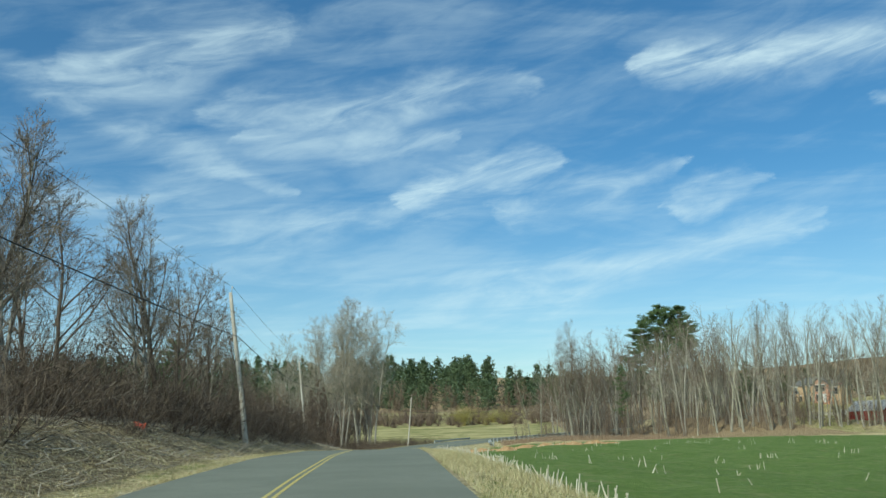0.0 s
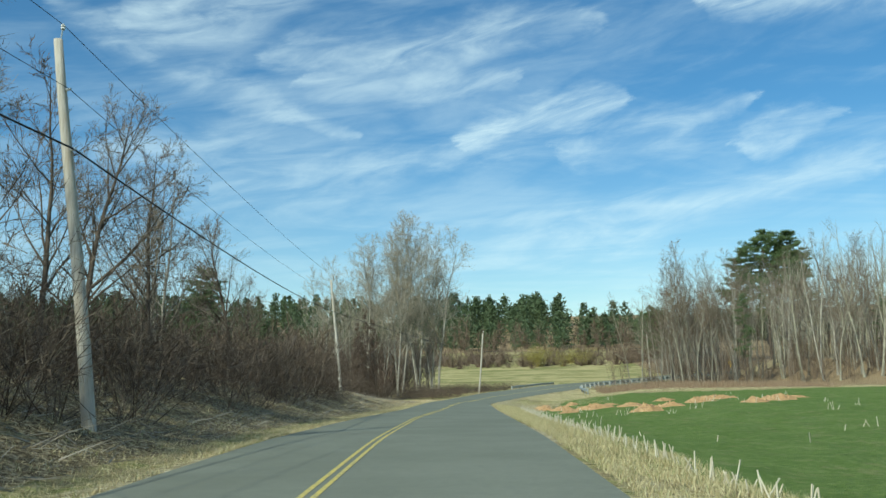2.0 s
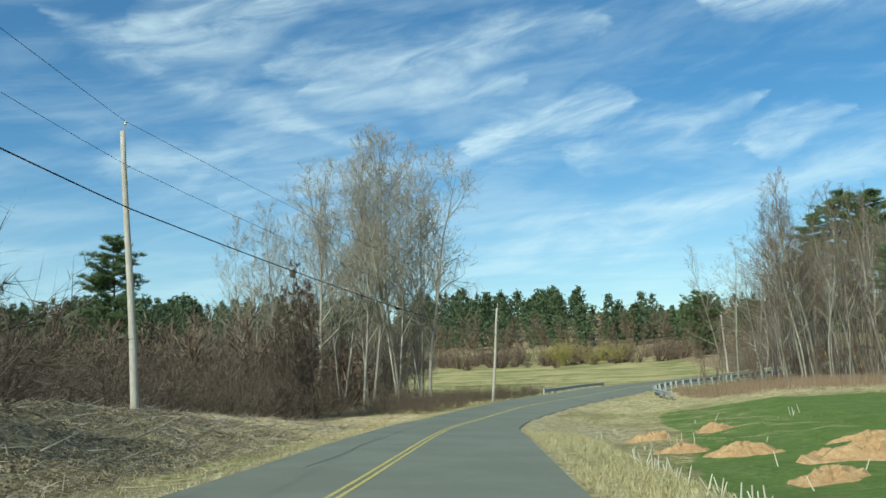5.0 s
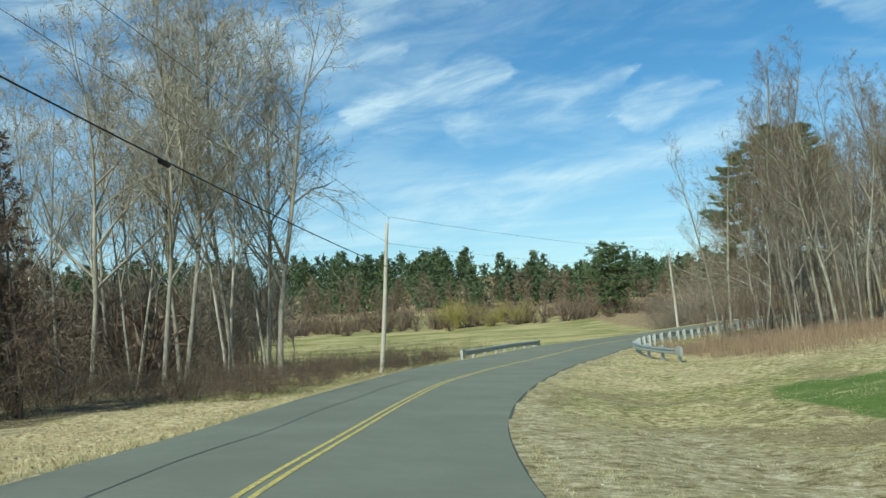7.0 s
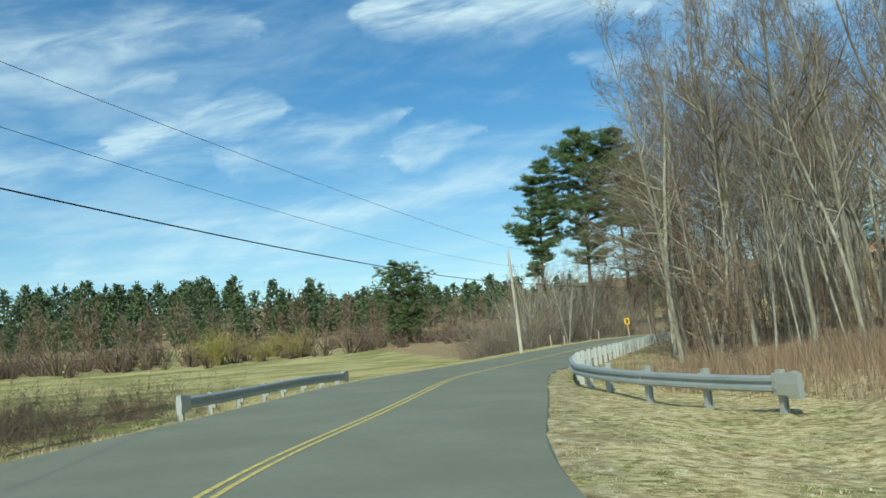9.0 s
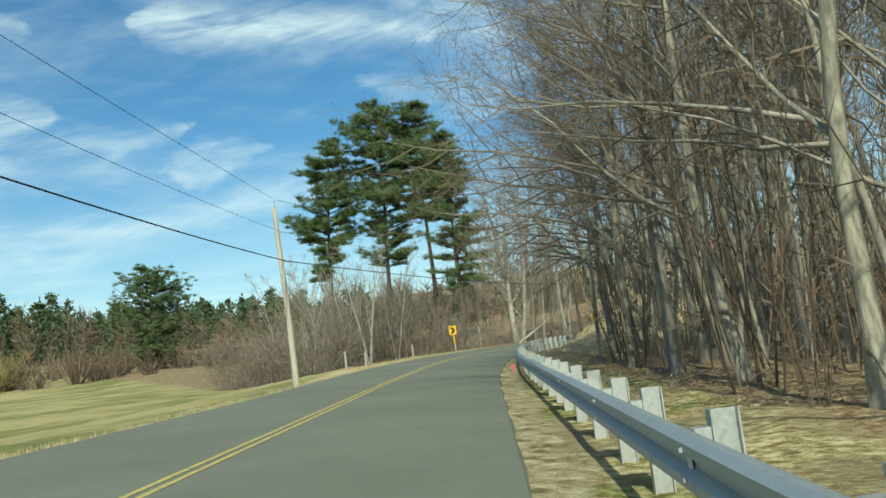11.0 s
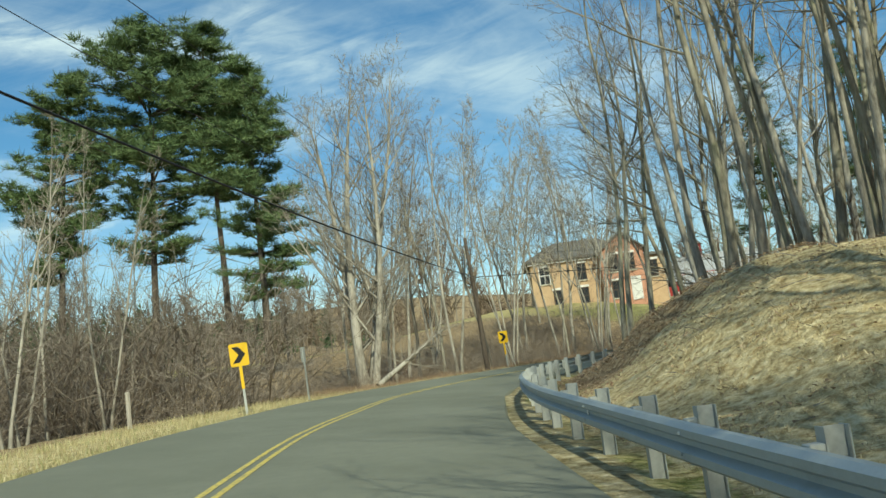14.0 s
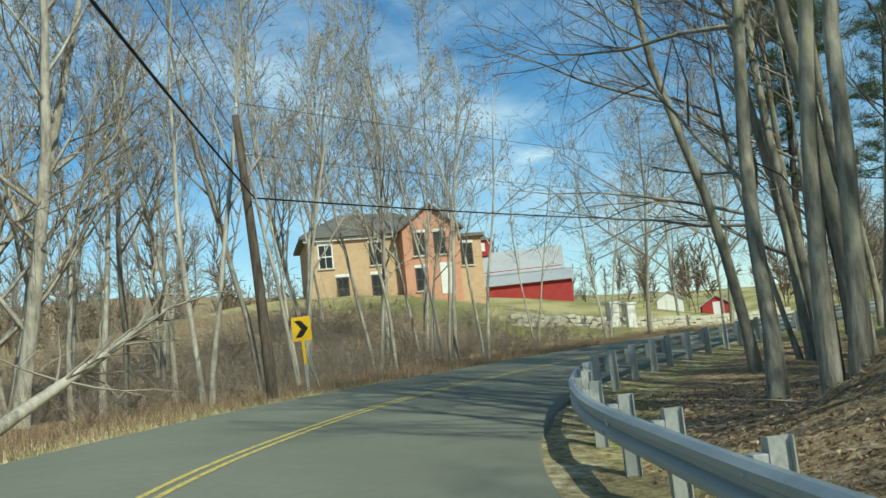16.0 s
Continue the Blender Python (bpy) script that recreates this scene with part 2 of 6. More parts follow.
def mat_bark(name, dark, light, moss=None):
    m = Mat(name, 0.9, 0, 0.15)
    r = m.noise(9, 5, 0.7, (1, 1, 0.18))
    patchy = m.noise(0.9, 4, 0.6, (1, 1, 0.6))
    c = m.ramp(r, (0.36, dark), (0.64, light))
    c = m.mix(m.span(patchy, 0.48, 0.62, 0, 0.6), c, tuple(min(1, v * 1.35) for v in light))
    if moss:
        c = m.mix(m.span(m.noise(2.2, 4, 0.6, (1, 1, 0.5)), 0.52, 0.64, 0, 0.6), c, moss)
    c = m.mix(m.math("MULTIPLY", m.each(), 0.45), c, dark)
    m.color(c)
    m.bump(r, 0.8, 0.03)
    return m.m


def mat_twig(name, *cols):
    m = Mat(name, 0.85, 0, 0.15)
    n = len(cols) - 1
    m.color(m.ramp(m.island(), *[(i / max(n, 1), c) for i, c in enumerate(cols)]))
    return m.m


def mat_needle(name, *cols):
    m = Mat(name, 0.6, 0, 0.3)
    n = len(cols) - 1
    c = m.ramp(m.island(), *[(i / n, c) for i, c in enumerate(cols)])
    m.color(m.mix(m.span(m.noise(0.7, 3), 0.4, 0.65, 0, 0.6), c, cols[0]))
    return m.m


def mat_pole():
    m = Mat("weathered_pole_wood", 0.9, 0, 0.15)
    r, p = m.noise(22, 5, 0.7, (1, 1, 0.05)), m.noise(1.2, 4, 0.6, (2, 2, 0.5))
    c = m.ramp(r, (0.3, (0.33, 0.29, 0.235)), (0.7, (0.60, 0.555, 0.475)))
    m.color(m.mix(m.span(p, 0.5, 0.66, 0, 0.45), c, (0.42, 0.33, 0.23)))
    m.bump(r, 0.5, 0.02)
    return m.m


def mat_steel(name="galvanised_steel", col=(0.47, 0.51, 0.51)):
    m = Mat(name, 0.48, 0.55, 0.5)
    sp, st = m.noise(30, 4, 0.6), m.noise(1.3, 5, 0.65)
    c = m.ramp(sp, (0.3, tuple(v * 0.82 for v in col)), (0.7, col))
    m.color(m.mix(m.span(st, 0.52, 0.7, 0, 0.45), c, tuple(v * 0.62 for v in col)))
    m.rough(m.span(sp, 0.3, 0.7, 0.4, 0.62))
    return m.m


def mat_plain(name, dark, light, scale=6.0, rough=0.75, bump=0.3, stretch=(1, 1, 1)):
    m = Mat(name, rough, 0, 0.3)
    a, b = m.noise(scale, 5, 0.65, stretch), m.noise(scale * 0.12, 3, 0.6)
    c = m.ramp(a, (0.3, dark), (0.7, light))
    m.color(m.mix(m.span(b, 0.4, 0.65, 0, 0.5), c, dark))
    m.bump(a, bump, 0.02)
    return m.m


ASPHALT = mat_asphalt()
YELLOW = mat_paint("yellow_road_paint", (0.62, 0.49, 0.12), 0.85)
GROUND = mat_ground()
BARK_GREY = mat_bark("grey_bark", (0.17, 0.15, 0.12), (0.42, 0.385, 0.315))
BARK_PALE = mat_bark("pale_grey_bark", (0.20, 0.18, 0.145), (0.48, 0.44, 0.365))
BARK_MOSS = mat_bark("lichened_bark", (0.16, 0.145, 0.11), (0.42, 0.385, 0.30), (0.32, 0.32, 0.20))
BARK_DARK = mat_bark("dark_bark", (0.055, 0.042, 0.033), (0.16, 0.13, 0.10))
TWIG_TAN = mat_twig("tan_twigs", (0.19, 0.16, 0.12), (0.29, 0.255, 0.20), (0.39, 0.35, 0.285))
TWIG_PALE = mat_twig("pale_twigs", (0.25, 0.215, 0.16), (0.37, 0.325, 0.25), (0.47, 0.425, 0.335))
TWIG_BROWN = mat_twig("brown_twigs", (0.10, 0.072, 0.05), (0.17, 0.125, 0.088), (0.26, 0.20, 0.145))
TWIG_RED = mat_twig("reddish_shrub_twigs", (0.046, 0.034, 0.026), (0.085, 0.062, 0.046), (0.135, 0.102, 0.075), (0.23, 0.185, 0.135))
TWIG_GREY = mat_twig("grey_brown_twigs", (0.135, 0.108, 0.083), (0.22, 0.183, 0.145), (0.31, 0.265, 0.215))
TWIG_RUST = mat_twig("rusty_shrub_twigs", (0.085, 0.060, 0.044), (0.145, 0.103, 0.077), (0.23, 0.172, 0.13))
TWIG_OLIVE = mat_twig("budding_willow_twigs", (0.20, 0.165, 0.05), (0.33, 0.28, 0.085), (0.26, 0.24, 0.10))
NEEDLE = mat_needle("pine_needles", (0.060, 0.098, 0.036), (0.12, 0.175, 0.065), (0.19, 0.245, 0.10))
# bluer and flatter than NEEDLE, distance haze put into the colour
NEEDLE_FAR = mat_needle("distant_conifer_foliage", (0.068, 0.098, 0.046), (0.092, 0.127, 0.056), (0.125, 0.158, 0.074))
STRAW = mat_twig("dead_grass", (0.31, 0.255, 0.125), (0.44, 0.37, 0.20), (0.58, 0.51, 0.31), (0.19, 0.21, 0.07))
GRASS = mat_twig("spring_grass", (0.10, 0.15, 0.035), (0.17, 0.22, 0.06), (0.26, 0.28, 0.10))
HAY = mat_twig("flattened_hay", (0.42, 0.325, 0.185), (0.56, 0.46, 0.28), (0.70, 0.60, 0.39))
REED = mat_twig("tawny_tall_grass", (0.16, 0.105, 0.066), (0.26, 0.18, 0.118), (0.38, 0.29, 0.195))
LEAF = mat_twig("dead_leaves", (0.22, 0.145, 0.085), (0.36, 0.26, 0.16), (0.52, 0.42, 0.29))
LEAF_DARK = mat_twig("dark_dead_leaves", (0.16, 0.10, 0.062), (0.24, 0.155, 0.10), (0.30, 0.20, 0.125), (0.46, 0.36, 0.25))
STUBBLE = mat_twig("corn_stubble", (0.48, 0.42, 0.30), (0.62, 0.57, 0.44))
POLE = mat_pole()
STEEL = mat_steel()
POST_STEEL = mat_steel("post_steel", (0.52, 0.53, 0.50))
CABLE = mat_plain("black_cable", (0.012, 0.012, 0.013), (0.025, 0.025, 0.026), 20, 0.6, 0.0)
SOIL = mat_plain("sandy_subsoil", (0.30, 0.175, 0.08), (0.56, 0.38, 0.20), 7, 0.95, 0.8)
SIGN_Y = mat_plain("yellow_sign_sheeting", (0.70, 0.42, 0.02), (0.78, 0.50, 0.03), 3, 0.5, 0.0)
SIGN_K = mat_plain("black_sign_sheeting", (0.012, 0.012, 0.012), (0.02, 0.02, 0.02), 3, 0.5, 0.0)
WHITE = mat_plain("white_paint", (0.62, 0.60, 0.56), (0.78, 0.76, 0.71), 4, 0.6, 0.1)


# ---- helpers of this scene ----
def mesh_ob(name, verts, faces, material, parent=None, label="", smooth=False):
    me = bpy.data.meshes.new(name)
    me.from_pydata([tuple(v) for v in verts], [], [tuple(f) for f in faces])
    me.materials.append(material)
    if smooth:
        me.polygons.foreach_set("use_smooth", [True] * len(me.polygons))
    me.update()
    ob = new(name, me)
    if parent is not None:
        ob.parent = parent
    if label:
        ob["label"] = label
    return ob


def part(name, bm, material, parent, label="", smooth=False):
    me = bpy.data.meshes.new(name)
    bm.to_mesh(me)
    bm.free()
    me.materials.append(material)
    if smooth:
        me.polygons.foreach_set("use_smooth", [True] * len(me.polygons))
    ob = new(name, me)
    ob.parent = parent
    if label:
        ob["label"] = label
    return ob


def share(name, ob, parent, m):
    o = new(name, ob.data)
    o.parent = parent
    o.matrix_basis = m
    return o


def empty(name, m, label, category, group=""):
    e = new(name)
    e.empty_display_size = 0.3
    e.matrix_basis = m
    return tagged(e, label, category, group)


def box(bm, x0, x1, y0, y1, z0, z1, bevel=0.0):
    r = bmesh.ops.create_cube(bm, size=1)
    bmesh.ops.scale(bm, vec=(x1 - x0, y1 - y0, z1 - z0), verts=r["verts"])
    bmesh.ops.translate(bm, vec=((x0 + x1) / 2, (y0 + y1) / 2, (z0 + z1) / 2), verts=r["verts"])
    if bevel:
        es = list({e for v in r["verts"] for e in v.link_edges})
        bmesh.ops.bevel(bm, geom=es, offset=bevel, segments=1, affect="EDGES")
    return bm


class Tubes:
    """Collects tapered tubes along polylines and spikes, as one mesh."""

    def __init__(self):
        self.v, self.f, self.n = [], [], 0

    def tube(self, pts, radii, sides, cap=False):
        pts = np.asarray(pts, float)
        radii = np.asarray(radii, float)
        t = np.gradient(pts, axis=0)
        t /= np.linalg.norm(t, axis=1)[:, None] + 1e-9
        ref = np.where(np.abs(t[:, 2:3]) > 0.9, np.array([[1.0, 0, 0]]), np.array([[0, 0, 1.0]]))
        if len(pts) > 1:
            ref = np.repeat(ref[:1], len(pts), 0)
        a = np.cross(t, ref)
        a /= np.linalg.norm(a, axis=1)[:, None] + 1e-9
        b = np.cross(t, a)
        ang = np.arange(sides) * 2 * np.pi / sides
        ring = pts[:, None] + radii[:, None, None] * (np.cos(ang)[None, :, None] * a[:, None] + np.sin(ang)[None, :, None] * b[:, None])
        n0, k = self.n, len(pts)
        self.v.append(ring.reshape(-1, 3))
        self.n += k * sides
        for i in range(k - 1):
            o = n0 + i * sides
            for j in range(sides):
                j2 = (j + 1) % sides
                self.f.append((o + j, o + j2, o + sides + j2, o + sides + j))
        if cap:
            self.f.append(tuple(n0 + (k - 1) * sides + j for j in range(sides)))

    def spikes(self, base, tip, r):
        """Many thin spikes at once, each a single flat triangle turned at random."""
        base, tip = np.asarray(base, float), np.asarray(tip, float)
        d = tip - base
        d /= np.linalg.norm(d, axis=1)[:, None] + 1e-9
        a = np.cross(d, np.random.default_rng(len(base) + self.n).normal(0, 1, d.shape))
        a *= 1.35 * np.broadcast_to(np.asarray(r, float), (len(base),))[:, None] / (np.linalg.norm(a, axis=1)[:, None] + 1e-9)
        self.tris(np.stack([base - a, base + a, tip], 1))

    def tris(self, v):
        """Loose triangles, an array n x 3 x 3."""
        v = np.asarray(v, float)
        k = len(v)
        self.v.append(v.reshape(-1, 3))
        self.f.extend(map(tuple, (self.n + np.arange(3 * k).reshape(-1, 3)).tolist()))
        self.n += 3 * k

    def add(self, verts, faces):
        self.v.append(verts)
        self.f.extend([tuple(i + self.n for i in f) for f in faces])
        self.n += len(verts)

    def arrays(self):
        return (np.concatenate(self.v) if self.v else np.zeros((0, 3))), self.f

    def object(self, name, material, parent=None, label="", smooth=False):
        v, f = self.arrays()
        return mesh_ob(name, v, f, material, parent, label, smooth)


def smooth01(x, a, b):
    t = np.clip((np.asarray(x, float) - a) / (b - a), 0, 1)
    return t * t * (3 - 2 * t)


# ---- the road's line: x, y, z of the yellow line, bank in degrees, width to the left edge and to the right edge ----
NODES = np.array([
    (1.6, -60, -2.6, 0, 2.9, 3.5), (-1.6, 0, -1.94, 0, 2.9, 3.5), (-3.0, 20, -1.54, 0, 2.9, 3.5), (-3.9, 34, -1.37, 0, 2.9, 3.6),
    (-5.3, 55, -1.54, 0.5, 2.8, 4.1), (-6.25, 73, -1.95, 0.8, 2.7, 4.2), (-6.65, 95, -2.5, 1.5, 2.7, 3.7), (-7.0, 112, -2.8, 2.5, 2.8, 3.4),
    (-7.0, 122, -3.0, 3.5, 2.8, 2.95), (-6.2, 130, -3.12, 3.5, 2.9, 2.75), (-5.35, 137, -3.14, 3.5, 3.1, 2.95), (-3.85, 146, -3.08, 3.0, 3.2, 3.5),
    (-0.85, 156, -3.0, 2.4, 4.3, 3.6), (2.25, 162.4, -2.86, 2.0, 4.4, 3.5), (8.1, 175.0, -2.5, 2.2, 4.1, 3.4), (20.95, 193.8, -2.07, 3.0, 3.0, 3.5),
    (24.85, 199.35, -1.92, 3.5, 3.0, 3.5), (33.2, 210.4, -1.58, 3.5, 3.0, 3.55), (41.38, 219.48, -1.3, 3.5, 2.95, 3.6), (50.55, 227.7, -1.12, 3.5, 2.95, 3.6),
    (57.35, 231.9, -1.0, 3.5, 2.95, 3.65), (64.95, 234.25, -0.86, 3.0, 3.0, 3.6), (73, 234.8, -0.7, 2.5, 3.0, 3.6), (83, 234.0, -0.45, 2, 3.1, 3.5),
    (96, 230.5, -0.1, 1, 3.1, 3.5), (118, 222, 0.5, 0, 3.1, 3.5), (170, 200, 1.5, 0, 3.1, 3.5)])


def road_line():
    seg = np.hypot(*np.diff(NODES[:, :2], axis=0).T)
    s0 = np.concatenate([[0], np.cumsum(seg)])
    s = np.arange(0, s0[-1], 0.5)
    cols = np.stack([np.interp(s, s0, NODES[:, k]) for k in range(6)], 1)
    k = np.hanning(25)
    k /= k.sum()
    pad = np.concatenate([cols[:1] + (cols[:1] - cols[12:0:-1]), cols, cols[-1:] + (cols[-1:] - cols[-2:-14:-1])])
    return s, np.stack([np.convolve(pad[:, c], k, "valid") for c in range(6)], 1)


RS, RL = road_line()
RT = np.gradient(RL[:, :2], axis=0)
RT /= np.linalg.norm(RT, axis=1)[:, None]
RN = np.stack([RT[:, 1], -RT[:, 0]], 1)     # to the right


def nearest(x, y):
    """Index on the road's line and signed distance from it, to the right positive."""
    x, y = np.atleast_1d(np.asarray(x, float)), np.atleast_1d(np.asarray(y, float))
    idx, dist = np.empty(len(x), int), np.empty(len(x))
    for a in range(0, len(x), 4000):
        dx = x[a:a + 4000, None] - RL[None, :, 0]
        dy = y[a:a + 4000, None] - RL[None, :, 1]
        i = np.argmin(dx * dx + dy * dy, 1)
        r = np.arange(len(i))
        idx[a:a + 4000] = i
        side = np.sign(dx[r, i] * RN[i, 0] + dy[r, i] * RN[i, 1])
        dist[a:a + 4000] = side * np.hypot(dx[r, i], dy[r, i])
    return idx, dist


def bump(x, y, cx, cy, rx, ry, h):
    return h * np.exp(-((x - cx) / rx) ** 2 - ((y - cy) / ry) ** 2)


def wave(x, y, a, b, c):
    return np.sin(x * a + c) * np.cos(y * b + 1.7 * c)


def open_land(x, y):
    """The land away from the road."""
    z = np.interp(y, [-80, 20, 60, 100, 140, 190, 240, 290, 330, 430, 600, 1500, 4000], [-2.4, -1.9, -2.0, -2.6, -3.2, -3.3, -2.2, 0.4, 3.0, 11.0, 34, 60, 80])
    z = z + 4.2 * smooth01(-x, 12, 26) * (1 - smooth01(y, 70, 135))                   # high ground beside the first bend
    z = z + 9 * smooth01(-x, 70, 260) * smooth01(y, 60, 200)
    z = z + bump(x, y, 72, 206, 34, 22, 4.0)                                         # wooded knoll
    z = z + bump(x, y, 108, 264, 17, 22, 3.6) + bump(x, y, 165, 285, 60, 40, 7.5)                                        # the farm's rise
    z = z + 14 * smooth01(x, 170, 420)
    z = z + 0.25 * wave(x, y, 0.09, 0.07, 0.4) + 0.5 * wave(x, y, 0.03, 0.027, 1.3)
    return z


def land(x, y):
    x, y = np.atleast_1d(np.asarray(x, float)), np.atleast_1d(np.asarray(y, float))
    i, d = nearest(x, y)
    row = RL[i]
    ry = row[:, 1]
    rz, tb = row[:, 2], np.tan(np.radians(row[:, 3]))
    wl_, wr_ = row[:, 4], row[:, 5]
    on_road = rz - tb * np.clip(d, -wl_, wr_)
    o = np.where(d < 0, -d - wl_, d - wr_)          # distance outside the edge
    o = np.maximum(o, 0)
    far = open_land(x, y)
    # verge on the left: a cut bank beside the first stretch, then flat
    bank_l = 2.2 * (1 - smooth01(ry, 95, 138))
    left = on_road + bank_l * smooth01(o, 0.6, 8.5) - 0.10 * smooth01(o, 0, 0.7) - (0.5 - 0.1 * smooth01(ry, 155, 165) * (1 - smooth01(ry, 184, 196))) * smooth01(o, 0.1, 2.2) * smooth01(ry, 120, 140) * (1 - smooth01(ry, 212, 222))
    # verge on the right: level, then the mound inside the last bend
    sx = row[:, 0]
    mound = 2.9 * smooth01(sx, 32, 45) * (1 - smooth01(sx, 52, 63))
    right = on_road - 0.12 * smooth01(o, 0, 0.8) - 0.4 * smooth01(o, 0.8, 4) * (1 - smooth01(ry, 160, 185)) + mound * smooth01(o, 1.1, 7.0)
    near = np.where(d < 0, left, right)
    reach = np.where(d < 0, 22.0, np.where(mound > 0.5, 26.0, 16.0))
    k = smooth01(o, 3.0, 1.0 * reach)
    z = near * (1 - k) + far * k
    rough = 0.09 * wave(x, y, 0.9, 1.1, 0.2) + 0.05 * wave(x, y, 2.3, 1.9, 2.2)
    rough = rough + (0.14 * wave(x + 0.4 * y, y, 1.3, 1.0, 0.9) + 0.08 * wave(x - 0.6 * y, y, 2.1, 1.7, 0.3)) * (mound > 0.4) * (d > 0)
    z = z + rough * smooth01(o, 0.5, 4)
    return z - 0.055 * (o <= 0)


def ground_z(x, y):
    return float(land(x, y)[0])


def grid_lines(lo, hi, step, end_lo, end_hi):
    mid = list(np.arange(lo, hi + 1e-6, step))
    out, v, g = [], hi, step
    while v < end_hi:
        g = min(g * 1.13, 260)
        v += g
        out.append(v)
    pre, v, g = [], lo, step
    while v > end_lo:
        g = min(g * 1.13, 260)
        v -= g
        pre.append(v)
    return np.array(pre[::-1] + mid + out)


def build_ground():
    gx, gy = grid_lines(-24, 98, 0.95, -2600, 2600), grid_lines(-2, 246, 0.95, -1200, 4200)
    X, Y = np.meshgrid(gx, gy)
    x, y = X.ravel(), Y.ravel()
    z = land(x, y)
    nx, ny = len(gx), len(gy)
    q = (np.arange(ny - 1)[:, None] * nx + np.arange(nx - 1)[None]).ravel()
    ob = mesh_ob("ground", np.stack([x, y, z], 1), np.stack([q, q + 1, q + nx + 1, q + nx], 1).tolist(), GROUND, smooth=True)
    i, d = nearest(x, y)
    ry, sx = RL[i, 1], RL[i, 0]
    o = np.where(d < 0, -d - RL[i, 4], d - RL[i, 5])
    zones = {
        "crop": smooth01(d - 4 * smooth01(y, 92, 122), 5.3, 6.3) * (1 - smooth01(y, 136, 142)) * (d > 0) * (1 - smooth01(x, 170, 190)),
        "hay": np.clip(smooth01(d, 4.2, 5.2) * smooth01(sx, 26, 34) * (1 - smooth01(sx, 44, 49)) + smooth01(-d, 4.0, 5.0) * (1 - smooth01(-d, 11, 14)) * smooth01(x, 26, 32) * (1 - smooth01(x, 60, 66)) + 0.9 * (d < 0) * smooth01(y, 106, 120) * (1 - smooth01(y, 146, 156)) * (1 - smooth01(o, 7, 12)) + 0.52 * (d > 0) * smooth01(y, 134, 146) * (1 - smooth01(y, 166, 172)), 0, 1),
        "meadow": smooth01(-d, 7, 11) * smooth01(y, 150, 176) * (1 - smooth01(y, 296, 312)) + 0.0,
        # brush runs on past y 100, its dark tone also standing for thicket shade
        "brush": smooth01(o, 0.7, 2.4) * (1 - smooth01(ry, 106, 122)) * (d < 0) + smooth01(o, 7.5, 11) * smooth01(ry, 106, 122) * (1 - smooth01(ry, 150, 165)) * (d < 0),
        "litter": np.clip((smooth01(d, 5.5, 8) * (1 - smooth01(sx, 30, 36)) + smooth01(d - 8 * smooth01(sx, 45, 49), 13, 17) * smooth01(sx, 30, 36) + smooth01(d, 4.6, 6) * smooth01(sx, 44, 48.5)) * smooth01(y, 160, 172) * (x < 170) * (1 - smooth01(sx, 76, 86)) + smooth01(y, 375, 390) + smooth01(-d, 5, 8) * smooth01(x, 30, 42) * smooth01(y, 215, 225) * (1 - smooth01(x, 96, 106)) * 0.85, 0, 1),
        "dirt": 0.8 * smooth01(o, -0.5, 0.1) * (1 - smooth01(o, 0.35, 1.1)) + 0.85 * bump(x, y, -0.6, 124, 3.2, 11, 1) * (d > 0)}
    for key, w in zones.items():
        at = ob.data.attributes.new(key, "FLOAT", "POINT")
        at.data.foreach_set("value", np.clip(w, 0, 1).astype(np.float32))
    tagged(ob, "rolling farmland of straw, green crop and leaf litter", "ground", kind="structure")


def strip(name, offsets, material, lift, s_lo, s_hi, label="", step=1, jitter=0.0, parent=None):
    """A band along the road between lateral offsets, each a function of the row."""
    rows = [k for k in range(0, len(RS), step) if s_lo <= RS[k] <= s_hi]
    v, f, n = [], [], len(offsets)
    for k in rows:
        for off in offsets:
            d = off(k)
            d += jitter * (noise.noise((RS[k] * 0.6, d, 3.1)) + 0.5 * noise.noise((RS[k] * 2.1, d, 9.1))) if jitter and off in (offsets[0], offsets[-1]) else 0
            p = RL[k]
            v.append((p[0] + RN[k, 0] * d, p[1] + RN[k, 1] * d, p[2] - math.tan(radians(p[3])) * d + lift(d, k)))
    for a in range(len(rows) - 1):
        for b in range(n - 1):
            o = a * n + b
            f.append((o, o + 1, o + n + 1, o + n))
    return mesh_ob(name, v, f, material, parent, label)


def build_road():
    left = lambda k: -RL[k, 4]
    right = lambda k: RL[k, 5]
    offs = [lambda k: left(k) - 0.12, left] + [(lambda k, w=w: left(k) * w) for w in (0.75, 0.5, 0.25)] + [lambda k: 0.0] + [(lambda k, w=w: right(k) * w) for w in (0.25, 0.5, 0.75)] + [right, lambda k: right(k) + 0.12]
    edge = lambda d, k: -0.13 if d < left(k) - 0.05 or d > right(k) + 0.05 else 0.0
    road = strip("road", offs, ASPHALT, edge, 0, RS[-1], jitter=0.04)
    tagged(road, "grey two-lane asphalt country road with worn surface", "road", kind="structure")
    for a, b in ((-0.124, -0.048), (0.048, 0.124)):
        strip("road_line", [lambda k, a=a: a, lambda k, b=b: b], YELLOW, lambda d, k: 0.005, 0, RS[-1], parent=road)


build_ground()
build_road()
SEAM = mat_plain("tar_seal", (0.06, 0.06, 0.055), (0.11, 0.11, 0.10), 8, 0.6, 0.2)
seam = strip("road_seam", [lambda k: -1.62 + 0.05 * math.sin(RS[k] * 0.7), lambda k: -1.585 + 0.05 * math.sin(RS[k] * 0.7 + 0.1)], SEAM, lambda d, k: 0.004, 160, 214, jitter=0.03)
tagged(seam, "dark tar-sealed crack along the far lane", "road", kind="structure")


